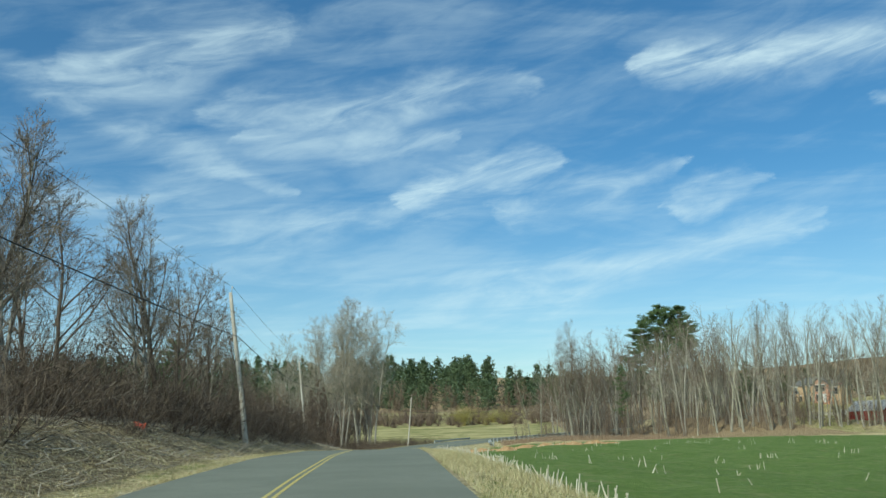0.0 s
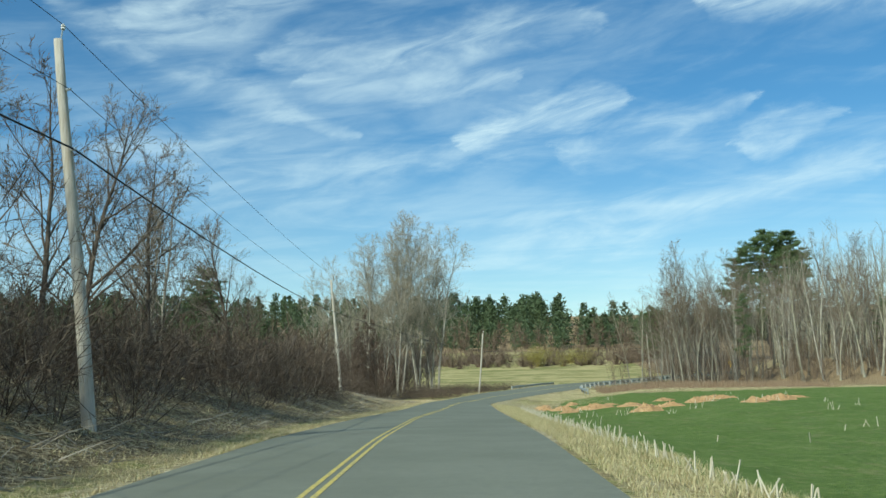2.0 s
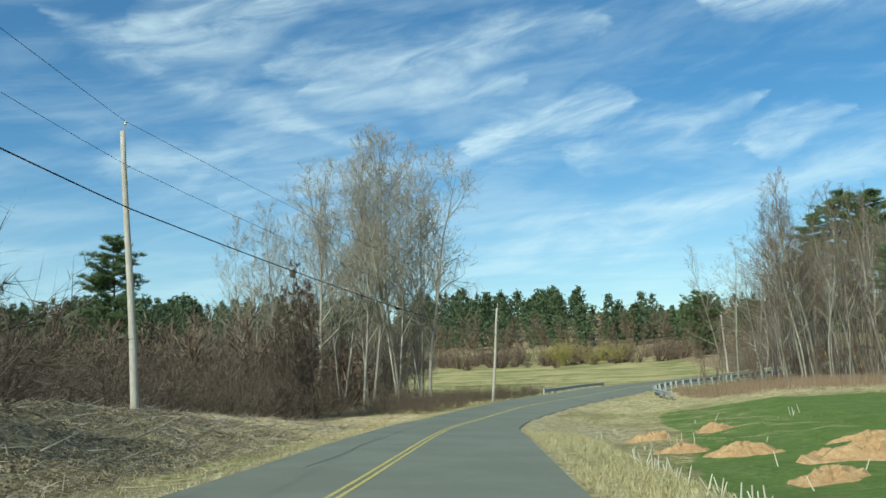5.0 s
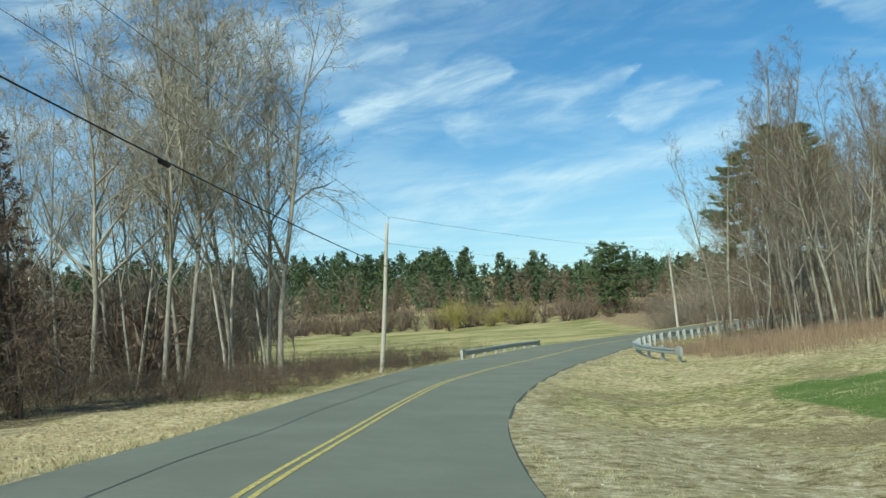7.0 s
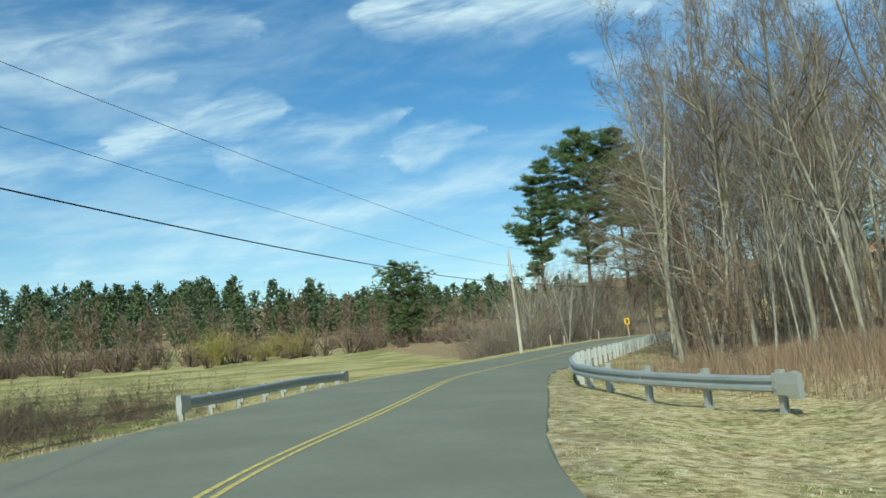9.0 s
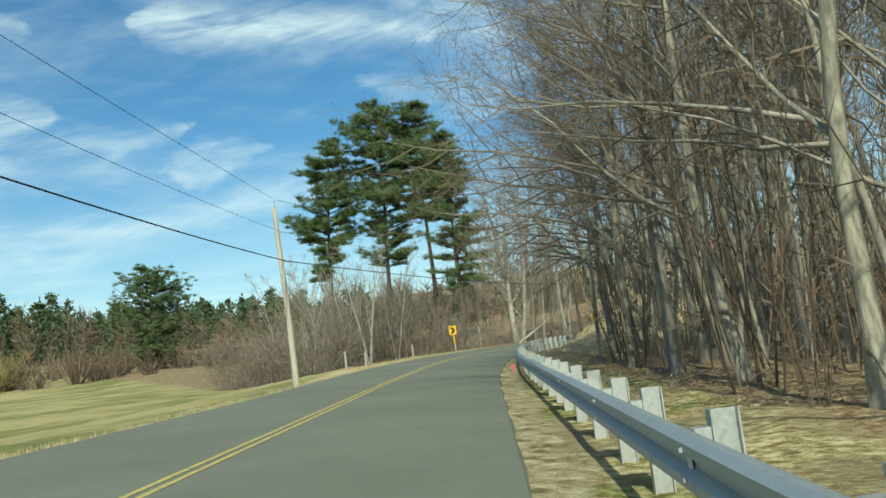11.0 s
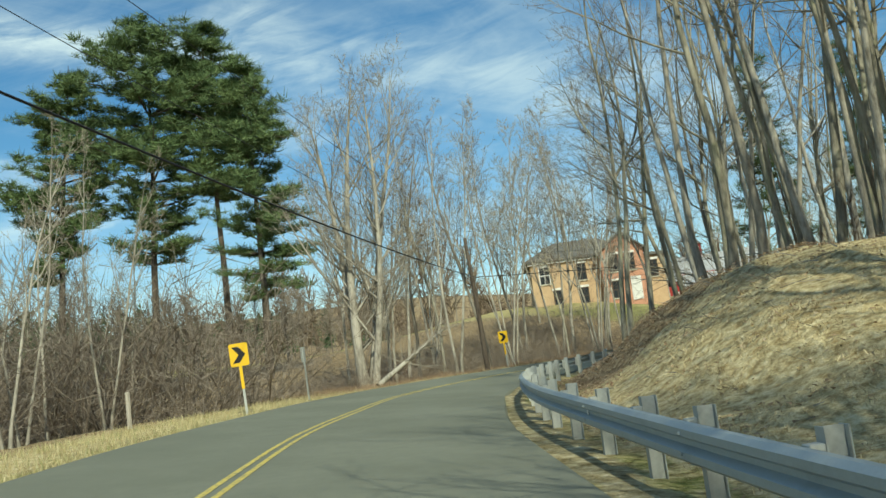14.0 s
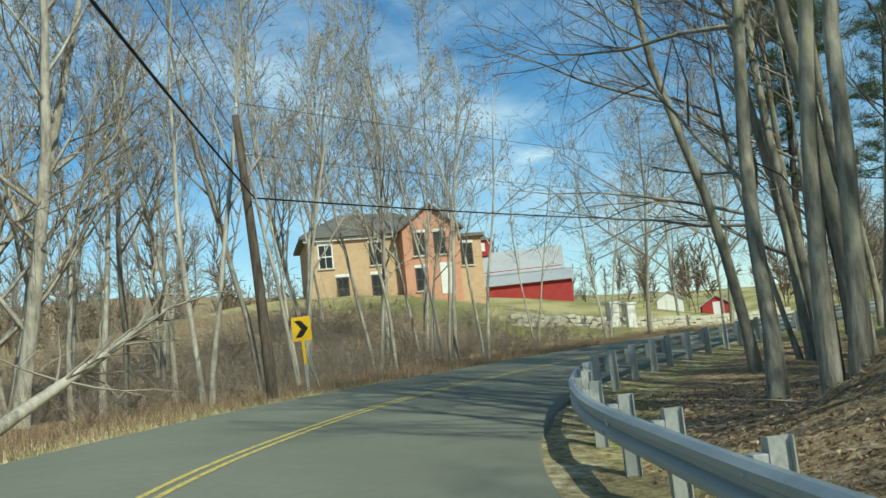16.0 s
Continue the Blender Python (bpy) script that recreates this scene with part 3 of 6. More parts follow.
# ---- trees ----
def frame_of(d):
    d = np.asarray(d, float)
    ref = np.array([1.0, 0, 0]) if abs(d[2]) > 0.8 else np.array([0, 0, 1.0])
    a = np.cross(d, ref)
    a /= np.linalg.norm(a)
    return a, np.cross(d, a)


def limb(rng, p, d, length, n, wander, lift):
    pts = [np.array(p, float)]
    d = np.array(d, float)
    for _ in range(n):
        d = d + rng.normal(0, wander, 3) + np.array([0, 0, lift])
        d /= np.linalg.norm(d)
        pts.append(pts[-1] + d * length / n)
    return np.array(pts)


def along(pts, t):
    f = t * (len(pts) - 1)
    i = min(int(f), len(pts) - 2)
    p = pts[i] + (pts[i + 1] - pts[i]) * (f - i)
    d = pts[i + 1] - pts[i]
    return p, d / np.linalg.norm(d)


def bare_tree(seed, h, r, stems=1, clear=0.35, limbs=12, subs=5, twigs=4, fine=3, angle=45, lift=0.10, ratio=0.42, lean=0.05, wander=0.06, stem_spread=0.12, twig_r=0.012, droop=0.0, stout=0.020, reach=None):
    """Skeleton of a leafless tree: returns the wood (stems and limbs) and the crown (branches and twigs)."""
    rng = np.random.default_rng(seed)
    wood, crown = Tubes(), Tubes()
    for sidx in range(stems):
        az = rng.uniform(0, 6.28) if stems == 1 else sidx * 6.28 / stems + rng.uniform(-0.5, 0.5)
        tilt = lean if stems == 1 else stem_spread * rng.uniform(0.5, 1.3)
        d = np.array([math.cos(az) * tilt, math.sin(az) * tilt, 1.0])
        hh = h * rng.uniform(0.78, 1.0) if sidx else h
        rr = r * (1 if stems == 1 else 0.62 * rng.uniform(0.75, 1.1))
        st = limb(rng, np.array([math.cos(az), math.sin(az), 0]) * (0.0 if stems == 1 else r * 0.7) - np.array([0, 0, 0.4]), d, hh, 11, wander * 0.55, 0.03)
        tt = np.linspace(0, 1, 12)
        rad = rr * ((1 - tt) ** 0.85 * 0.93 + 0.05)
        rad[0] *= 1.35
        wood.tube(st, rad, 7)
        for li in range(limbs):
            u = clear + (0.97 - clear) * ((li + rng.uniform(0, 1)) / limbs)
            p, sd = along(st, u)
            a, b = frame_of(sd)
            q = rng.uniform(0, 6.28)
            if reach is not None and rng.uniform() < 0.8:
                out = np.array([math.cos(rng.normal(0, 0.7)), math.sin(rng.normal(0, 0.7)), 0.0])
                q = math.atan2(out @ b, out @ a)
            ang = radians(angle * rng.uniform(0.65, 1.25) * (1.15 - 0.45 * u))
            ld = sd * math.cos(ang) + (a * math.cos(q) + b * math.sin(q)) * math.sin(ang)
            ll = h * ratio * (1.12 - 0.78 * (u - clear) / (1 - clear)) * rng.uniform(0.6, 1.1)
            if reach is not None:
                ll *= 0.65 + reach * max(0.0, ld[0])
            lp = limb(rng, p, ld, ll, 5, wander, lift)
            lr = max(0.012, min(rr * (1 - u) * 0.75 + 0.012, ll * stout))
            wood.tube(lp, lr * (1 - 0.88 * np.linspace(0, 1, 6)), 4)
            for si in range(subs):
                w = 0.22 + 0.76 * (si + rng.uniform(0, 1)) / subs
                p2, d2 = along(lp, w)
                a, b = frame_of(d2)
                q = rng.uniform(0, 6.28)
                ang = radians(rng.uniform(28, 58))
                bd = d2 * math.cos(ang) + (a * math.cos(q) + b * math.sin(q)) * math.sin(ang)
                bl = ll * 0.5 * (1.15 - 0.6 * w) * rng.uniform(0.6, 1.1)
                bp = limb(rng, p2, bd, bl, 3, wander * 1.5, lift * 1.2 - droop)
                br = max(0.006, lr * (1 - 0.75 * w) * 0.6)
                crown.tube(bp, br * (1 - 0.75 * np.linspace(0, 1, 4)), 3)
                base, tip = [], []
                for ti in range(twigs):
                    p3, d3 = along(bp, 0.12 + 0.88 * (ti + rng.uniform(0, 1)) / twigs * 0.99)
                    td = d3 + rng.normal(0, 0.55, 3) + np.array([0, 0, lift * 2 - droop * 4])
                    td /= np.linalg.norm(td)
                    tl = bl * rng.uniform(0.35, 0.75)
                    e = p3 + td * tl
                    base.append(p3)
                    tip.append(e)
                    for _ in range(fine):
                        u3 = rng.uniform(0.1, 0.95)
                        p4 = p3 + td * tl * u3
                        fd = td + rng.normal(0, 0.6, 3) + np.array([0, 0, -droop * 5])
                        fd /= np.linalg.norm(fd)
                        base.append(p4)
                        tip.append(p4 + fd * tl * rng.uniform(0.3, 0.7))
                crown.spikes(base, tip, twig_r)
    return wood, crown


PROTO = {}


def tree_kind(key, category, bark, twig, label, skel):
    wood, crown = skel
    e = empty(category.replace(" ", "_"), pose(0, 0, 0), label, category)
    wood.object("trunk", bark, e, smooth=True)
    crown.object("crown", twig, e)
    PROTO[key] = [e, False]


def plant(key, x, y, scale=1.0, rz=0.0, tilt=0.0, az=0.0, group="", dz=0.0, label=""):
    e, used = PROTO[key]
    m = pose(x, y, ground_z(x, y) - 0.05 + dz, 0, 0, 0) @ Matrix.Rotation(radians(tilt), 4, Vector((-math.sin(radians(az)), math.cos(radians(az)), 0))) @ pose(0, 0, 0, 0, 0, rz) @ Matrix.Scale(scale, 4)
    if not used:
        PROTO[key][1] = True
        ob = e
        ob.matrix_basis = m
    else:
        ob = copy_thing(e, Matrix.Identity(4))
        ob.matrix_basis = m
    if group:
        ob["group"] = group
    if label:
        ob["label"] = label
    return ob


def conifer(seed, h, r, clear=0.25, width=0.30, top=0.05, whorls=26, per=6, tuft=0.55, blades=16, gaps=0.25, tufts=7, flat=0.35, fine=0.06):
    """A pine: trunk with whorls of limbs that carry needle tufts."""
    rng = np.random.default_rng(seed)
    wood, crown = Tubes(), Tubes()
    st = limb(rng, (0, 0, -0.4), (rng.normal(0, 0.02), rng.normal(0, 0.02), 1), h + 0.4, 12, 0.018, 0.02)
    wood.tube(st, r * (1 - 0.94 * np.linspace(0, 1, 13)), 8)
    cen, siz = [], []
    for w in range(whorls):
        u = clear + (0.985 - clear) * (w + rng.uniform(0, 0.35)) / whorls
        v = (u - clear) / (1 - clear)
        prof = (0.60 + 0.40 * math.sin(math.pi * min(1, v * 1.1))) * (1 - 0.78 * max(0.0, (v - 0.72) / 0.28) ** 2) * rng.uniform(0.6, 1.15)
        for k in range(per):
            if rng.uniform() < gaps * (0.4 + (1 - v)):
                continue
            q = rng.uniform(0, 6.28)
            ll = max(0.5, h * width * prof * rng.uniform(0.55, 1.15)) + top * h * 0.2
            p, _ = along(st, u)
            lp = limb(rng, p, (math.cos(q), math.sin(q), rng.uniform(-0.15, 0.45)), ll, 4, 0.09, 0.05)
            wood.tube(lp, max(0.02, ll * 0.016) * (1 - 0.8 * np.linspace(0, 1, 5)), 4)
            n = max(2, int(tufts * ll / (h * width)) + 2)
            for j in range(n):
                t = 0.30 + 0.70 * (j + rng.uniform(0, 1)) / n
                c, _ = along(lp, min(t, 0.999))
                cen.append(c + rng.normal(0, 0.16 * ll * (0.3 + t * 0.5), 3) * np.array([1, 1, flat]))
                siz.append(tuft * rng.uniform(0.7, 1.3))
    cen, siz = np.array(cen), np.array(siz)
    c = np.repeat(cen, blades, 0)
    s = np.repeat(siz, blades)[:, None]
    d = rng.normal(0, 1, (len(c), 3))
    d[:, 2] = np.abs(d[:, 2]) * 0.7 + 0.05
    d /= np.linalg.norm(d, axis=1)[:, None]
    side = np.cross(d, rng.normal(0, 1, (len(c), 3)))
    side /= np.linalg.norm(side, axis=1)[:, None]
    c = c + rng.normal(0, 0.22, c.shape) * s * np.array([1, 1, 0.5])
    wdt = fine * s
    crown.tris(np.stack([c - side * wdt, c + side * wdt, c + d * s], 1))
    return wood, crown


def shrub(seed, h, stems=18, spread=0.55, twigs=7, fine=2, r=0.014, wander=0.16, arch=-0.05):
    rng = np.random.default_rng(seed)
    t = Tubes()
    for _ in range(stems):
        q, k = rng.uniform(0, 6.28), rng.uniform(0.1, 1)
        d = np.array([math.cos(q) * spread * k, math.sin(q) * spread * k, 1.0])
        ln = h * rng.uniform(0.55, 1.1)
        pts = limb(rng, (math.cos(q) * 0.35 * k * h * 0.3, math.sin(q) * 0.35 * k * h * 0.3, -0.15), d, ln, 2, wander, arch)
        t.tube(pts, r * (1 - 0.75 * np.linspace(0, 1, 3)), 3)
        base, tip = [], []
        for _ in range(twigs):
            p, dd = along(pts, rng.uniform(0.25, 0.98))
            td = dd + rng.normal(0, 0.6, 3)
            td /= np.linalg.norm(td)
            tl = ln * rng.uniform(0.15, 0.38)
            base.append(p)
            tip.append(p + td * tl)
            for _ in range(fine):
                p2 = p + td * tl * rng.uniform(0.2, 0.9)
                fd = td + rng.normal(0, 0.7, 3)
                fd /= np.linalg.norm(fd)
                base.append(p2)
                tip.append(p2 + fd * tl * rng.uniform(0.3, 0.7))
        t.spikes(base, tip, r * 0.45)
    return t.arrays()


def scatter(name, places, kinds, material, label, category, rng, squash=(0.8, 1.25)):
    """Many plants of a few patterns, joined into one object of stuff. places: x, y, scale."""
    vs, fs, n = [], [], 0
    kinds = [(v, np.array([list(f) + [f[-1]] * (4 - len(f)) for f in F])) for v, F in kinds]
    zz = land([p[0] for p in places], [p[1] for p in places])
    for (x, y, s), z in zip(places, zz):
        v, f = kinds[rng.integers(len(kinds))]
        a = rng.uniform(0, 6.28)
        c, sn = math.cos(a) * s, math.sin(a) * s
        w = np.stack([v[:, 0] * c - v[:, 1] * sn + x, v[:, 0] * sn + v[:, 1] * c + y, v[:, 2] * s * rng.uniform(*squash) + z], 1)
        vs.append(w)
        fs.append(f + n)
        n += len(v)
    f = np.concatenate(fs)
    tri = f[:, 2] == f[:, 3]
    faces = f[~tri].tolist() + f[tri][:, :3].tolist()
    ob = mesh_ob(name, np.concatenate(vs), faces, material)
    return tagged(ob, label, category, kind="stuff")


# ---- utility poles and their lines ----
def utility_pole(base, top, r=0.15, label="weathered grey wooden utility pole standing beside the road", material=None):
    base, top = Vector(base), Vector(top)
    e = empty("utility_pole", pose(*base), label, "utility pole", "poles along the road")
    v = top - base
    t = Tubes()
    ks = np.linspace(-0.06, 1, 10)
    pts = [np.array(v) * k + np.array([0.03 * math.sin(5 * k), 0.02 * math.cos(4 * k), 0]) for k in ks]
    t.tube(pts, [r * (1.0 - 0.36 * max(k, 0)) for k in ks], 14, cap=True)
    t.object("shaft", material or POLE, e, smooth=True)
    pin = Tubes()
    pin.tube([np.array(v) + (0, 0, -0.15), np.array(v) + (0.06, 0.02, 0.28)], [0.018, 0.018], 6, cap=True)
    pin.object("insulator_pin", STEEL, e)
    ins = Tubes()
    p = np.array(v) + np.array((0.06, 0.02, 0.0))
    ins.tube([p + (0, 0, z) for z in (0.24, 0.27, 0.31, 0.34, 0.40)], [0.03, 0.06, 0.035, 0.055, 0.02], 10, cap=True)
    ins.object("insulator", WHITE, e)
    for k in (0.70, 0.86):
        c = Tubes()
        q = np.array(v) * k
        c.tube([q + (0.10, -0.06, 0), q + (0.24, -0.12, 0.0)], [0.03, 0.03], 6, cap=True)
        c.object("cable_bracket", STEEL, e)
    return base, top


def cable(name, ends, r, sag, label, dx=0.16):
    t = Tubes()
    pts = []
    for a, b in zip(ends[:-1], ends[1:]):
        for k in np.linspace(0, 1, 17)[:-1]:
            p = np.array(a) * (1 - k) + np.array(b) * k
            p[2] -= 4 * sag * k * (1 - k) * np.linalg.norm(np.array(b) - np.array(a)) / 55
            pts.append(p)
    pts.append(np.array(ends[-1]))
    t.tube(pts, [r] * len(pts), 5)
    ob = t.object(name, CABLE, smooth=True)
    return tagged(ob, label, "cable")


POLES = []
for b, tp, rr in (((-11.6, -6, 0), (-12.2, -6, 8.2), 0.15), ((-11.2, 52.1, -0.82), (-12.28, 52.25, 7.95), 0.16), ((-16.75, 110, -1.45), (-17.7, 111.0, 8.6), 0.14),
                  ((-6.5, 167.3, -3.05), (-5.6, 166.6, 5.85), 0.15), ((26.3, 211.8, -1.72), (26.1, 212.0, 6.75), 0.16), ((67.2, 238.8, -0.4), (67.5, 239.6, 6.7), 0.15), ((112, 230, 0.6), (112, 230, 9.0), 0.15)):
    dark = tp[0] > 60
    b = (b[0], b[1], ground_z(b[0], b[1]))
    POLES.append(utility_pole(b, tp, rr, *(("dark creosoted wooden utility pole beside the bend", BARK_DARK) if dark else ())))


def on_pole(k, off=(0.2, -0.1, 0)):
    return [tuple(b + (t - b) * k + Vector(off)) for b, t in POLES]


cable("overhead_wire", [tuple(t + Vector((0.06, 0.02, 0.38))) for b, t in POLES], 0.009, 0.28, "thin bare overhead power wire strung between poles")
cable("overhead_wire", on_pole(0.86), 0.008, 0.5, "thin grey neutral wire strung between poles")
cable("telephone_cable", on_pole(0.70), 0.024, 0.42, "thick black telephone cable strung between poles")

a, b = (np.array(p) for p in on_pole(0.70)[2:4])
mid = a + (b - a) * 0.49 + np.array([0, 0, -4 * 0.42 * 0.25 * np.linalg.norm(b - a) / 55 - 0.07])
along_cable = (b - a) / np.linalg.norm(b - a)
t = Tubes()
t.tube([mid + along_cable * k for k in (-0.36, -0.30, -0.24, 0.24, 0.30, 0.36)], [0.025, 0.06, 0.085, 0.085, 0.06, 0.025], 10, cap=True)
tagged(t.object("splice_case", CABLE, smooth=True), "black cable splice case hung on the telephone cable", "splice case")


# ---- guard rails ----
W_PROFILE = [(0.0, 0.155), (-0.035, 0.15), (-0.08, 0.115), (-0.08, 0.06), (-0.012, 0.02), (-0.012, -0.02), (-0.08, -0.06), (-0.08, -0.115), (-0.035, -0.15), (0.0, -0.155)]


def rail_beam(pts, side):
    """The W-shaped beam along pts (x, y, z of its middle); side +1: the road lies to the left of the line."""
    pts = np.array(pts, float)
    t = np.gradient(pts[:, :2], axis=0)
    t /= np.linalg.norm(t, axis=1)[:, None]
    nrm = np.stack([t[:, 1], -t[:, 0]], 1) * side
    prof = W_PROFILE + [(d + 0.006, z) for d, z in W_PROFILE[::-1]]
    n, v, f = len(prof), [], []
    for p, q in zip(pts, nrm):
        v += [(p[0] + q[0] * d, p[1] + q[1] * d, p[2] + z) for d, z in prof]
    for a in range(len(pts) - 1):
        f += [(a * n + b, a * n + (b + 1) % n, (a + 1) * n + (b + 1) % n, (a + 1) * n + b) for b in range(n)]
    return v, f


def rail_post(rng):
    """A steel post with its block-out, base at the origin, beam on its -y side."""
    bm = bmesh.new()
    box(bm, -0.052, 0.052, 0.10, 0.110, -0.6, 0.775)
    box(bm, -0.052, 0.052, 0.240, 0.25, -0.6, 0.775)
    box(bm, -0.005, 0.005, 0.110, 0.240, -0.6, 0.775)
    return bm


def guard_rail(line, side, label, height=0.60, first_end=True, last_end=False, spacing=1.905):
    """line: x, y points on plan. The beam's middle stands at height over the ground."""
    line = np.array(line, float)
    seg = np.hypot(*np.diff(line, axis=0).T)
    s0 = np.concatenate([[0], np.cumsum(seg)])
    s = np.arange(0, s0[-1], 0.4)
    k = np.hanning(9)
    k /= k.sum()
    xy = np.stack([np.interp(s, s0, line[:, c]) for c in (0, 1)], 1)
    pad = np.concatenate([2 * xy[:1] - xy[4:0:-1], xy, 2 * xy[-1:] - xy[-2:-6:-1]])
    xy = np.stack([np.convolve(pad[:, c], k, "valid") for c in (0, 1)], 1)
    z = land(xy[:, 0], xy[:, 1])
    z = np.convolve(np.concatenate([[z[0]] * 10, z, [z[-1]] * 10]), np.ones(21) / 21, "valid")
    pts = np.column_stack([xy, z + height])
    e = empty("guard_rail", pose(*pts[0][:2], z[0]), label, "guard rail")
    loc = pts - np.array([pts[0][0], pts[0][1], z[0]])
    v, f = rail_beam(loc, side)
    beam = mesh_ob("beam", v, f, STEEL, e)
    t = np.gradient(loc[:, :2], axis=0)
    post = blk = None
    for a in np.arange(0.3, s[-1] - 0.2, spacing):
        i = int(a / 0.4)
        ang = math.degrees(math.atan2(t[i, 1], t[i, 0])) + (0 if side < 0 else 180)
        m = pose(loc[i, 0], loc[i, 1], loc[i, 2] - height, 0, 0, ang)
        if post is None:
            post = part("post", rail_post(None), POST_STEEL, e)
            post.matrix_basis = m
            bm = bmesh.new()
            box(bm, -0.05, 0.05, 0.006, 0.098, 0.34, 0.69, 0.006)
            blk = part("block_out", bm, POST_STEEL, e)
            blk.matrix_basis = m
        else:
            share("post", post, e, m)
            share("block_out", blk, e, m)
        # a reflector tab on every fourth post, a splice plate between
        if int(round((a - 0.3) / spacing)) % 4 == 2:
            bm = bmesh.new()
            box(bm, -0.045, 0.045, -0.030, -0.022, height - 0.05, height + 0.05, 0.004)
            o = part("reflector", bm, WHITE, e)
            o.matrix_basis = m
        if int(round((a - 0.3) / spacing)) % 2 == 0:
            for zz in (0.075, -0.075):
                bm = bmesh.new()
                bmesh.ops.create_cone(bm, cap_ends=True, segments=6, radius1=0.018, radius2=0.014, depth=0.02, matrix=pose(0.1, -0.088, height + zz, 90))
                o = part("bolt", bm, POST_STEEL, e)
                o.matrix_basis = m
    for end, i, j in ((first_end, 0, 1), (last_end, -1, -2)):
        if end:
            d = loc[i] - loc[j]
            d /= np.linalg.norm(d)
            nrm = np.array([d[1], -d[0], 0])
            bm = bmesh.new()
            prof = [(-0.02, 0.20, -0.2), (0.25, 0.20, -0.2), (0.45, 0.24, -0.26), (0.58, 0.20, -0.26)]
            rows = []
            for u, hi, lo in prof:
                rows.append([bm.verts.new(loc[i] + d * u + nrm * w + np.array([0, 0, zz])) for w, zz in ((-0.09, lo), (-0.11, 0), (-0.09, hi), (0.03, hi), (0.05, 0), (0.03, lo))])
            for r0, r1 in zip(rows[:-1], rows[1:]):
                for q in range(6):
                    bm.faces.new((r0[q], r0[(q + 1) % 6], r1[(q + 1) % 6], r1[q]))
            bm.faces.new(rows[-1])
            bm.faces.new(rows[0][::-1])
            bmesh.ops.recalc_face_normals(bm, faces=bm.faces)
            part("end_terminal", bm, POST_STEEL, e, "flared pale steel end terminal")
    return e, loc


def offset_line(i0, i1, d, step=4):
    return [(RL[k, 0] + RN[k, 0] * d(k), RL[k, 1] + RN[k, 1] * d(k)) for k in range(i0, i1, step)]


def row_near(x, y):
    return int(nearest(x, y)[0][0])


i0, i1 = row_near(8, 167), row_near(100, 228)
RAIL_B = [(8.9, 158.4), (8.6, 160.5), (8.4, 162.6), (8.45, 164.2)] + offset_line(i0, i1, lambda k: RL[k, 5] + float(np.interp(RL[k, 0], [20, 26, 31, 46, 55, 60, 64, 72], [0.82, 0.74, 0.56, 0.50, 0.72, 0.48, 0.32, 0.35])))
guard_rail(RAIL_B, 1, "galvanised steel guard rail with a flared end, along the bend", 0.52)
guard_rail([(-1.3, 168.6), (-0.3, 170.8), (2.2, 175.4), (5.3, 181.0)], -1, "short galvanised steel guard rail beside the field", last_end=True)


# ---- trees, placed ----
rng = np.random.default_rng(7)
tree_kind("elm", "bare tree", BARK_DARK, TWIG_GREY, "tall leafless grey tree with ascending limbs on the bank", bare_tree(11, 13.5, 0.19, 1, 0.20, 22, 8, 6, 5, 46, 0.09, 0.44, stout=0.013, twig_r=0.0075, wander=0.10))
tree_kind("elm_multi", "bare tree", BARK_GREY, TWIG_GREY, "leafless multi-stemmed grey tree on the bank", bare_tree(12, 13, 0.23, 3, 0.22, 12, 8, 6, 5, 46, 0.09, 0.36, stout=0.013, twig_r=0.0075, wander=0.10))
tree_kind("elm_slim", "bare tree", BARK_DARK, TWIG_BROWN, "slender dark leafless tree on the bank", bare_tree(13, 12, 0.14, 1, 0.26, 16, 8, 6, 4, 46, 0.09, 0.38, stout=0.012, twig_r=0.0075, wander=0.10))
tree_kind("vine_tree", "bare tree", BARK_DARK, TWIG_RUST, "leafless tree hung all over with dark vines", bare_tree(14, 15, 0.2, 2, 0.08, 36, 8, 9, 6, 60, 0.04, 0.14, droop=0.07, twig_r=0.012))
tree_kind("poplar", "bare tree", BARK_GREY, TWIG_PALE, "tall grey-barked leafless tree in a roadside clump", bare_tree(21, 26, 0.17, 1, 0.24, 17, 8, 7, 5, 42, 0.10, 0.36, twig_r=0.011, stout=0.012))
tree_kind("poplar_fork", "bare tree", BARK_PALE, TWIG_PALE, "tall forked pale-barked leafless tree in a clump", bare_tree(22, 25.5, 0.21, 2, 0.26, 14, 7, 7, 5, 42, 0.10, 0.32, stem_spread=0.15, twig_r=0.011, stout=0.012))
tree_kind("poplar_wide", "bare tree", BARK_GREY, TWIG_PALE, "wide grey-barked leafless tree with long low limbs", bare_tree(27, 24, 0.20, 1, 0.20, 14, 8, 7, 5, 54, 0.055, 0.44, wander=0.10, twig_r=0.010, droop=0.03, stout=0.011))
for k, (sd, hh, rr, cl) in enumerate(((31, 22, 0.15, 0.30), (32, 20, 0.11, 0.34), (33, 23, 0.18, 0.28), (34, 18, 0.085, 0.28), (35, 21, 0.13, 0.32))):
    tree_kind(f"wood{k}", "bare tree", (BARK_MOSS, BARK_PALE, BARK_GREY, BARK_PALE, BARK_MOSS)[k], TWIG_GREY if k % 2 else TWIG_BROWN, "slender leafless hardwood tree at the wood's edge", bare_tree(sd, hh, rr, 1, cl, 17, 7, 6, 5, 44, 0.09, 0.27, lean=0.04, twig_r=0.0048, wander=0.09, stout=0.011))
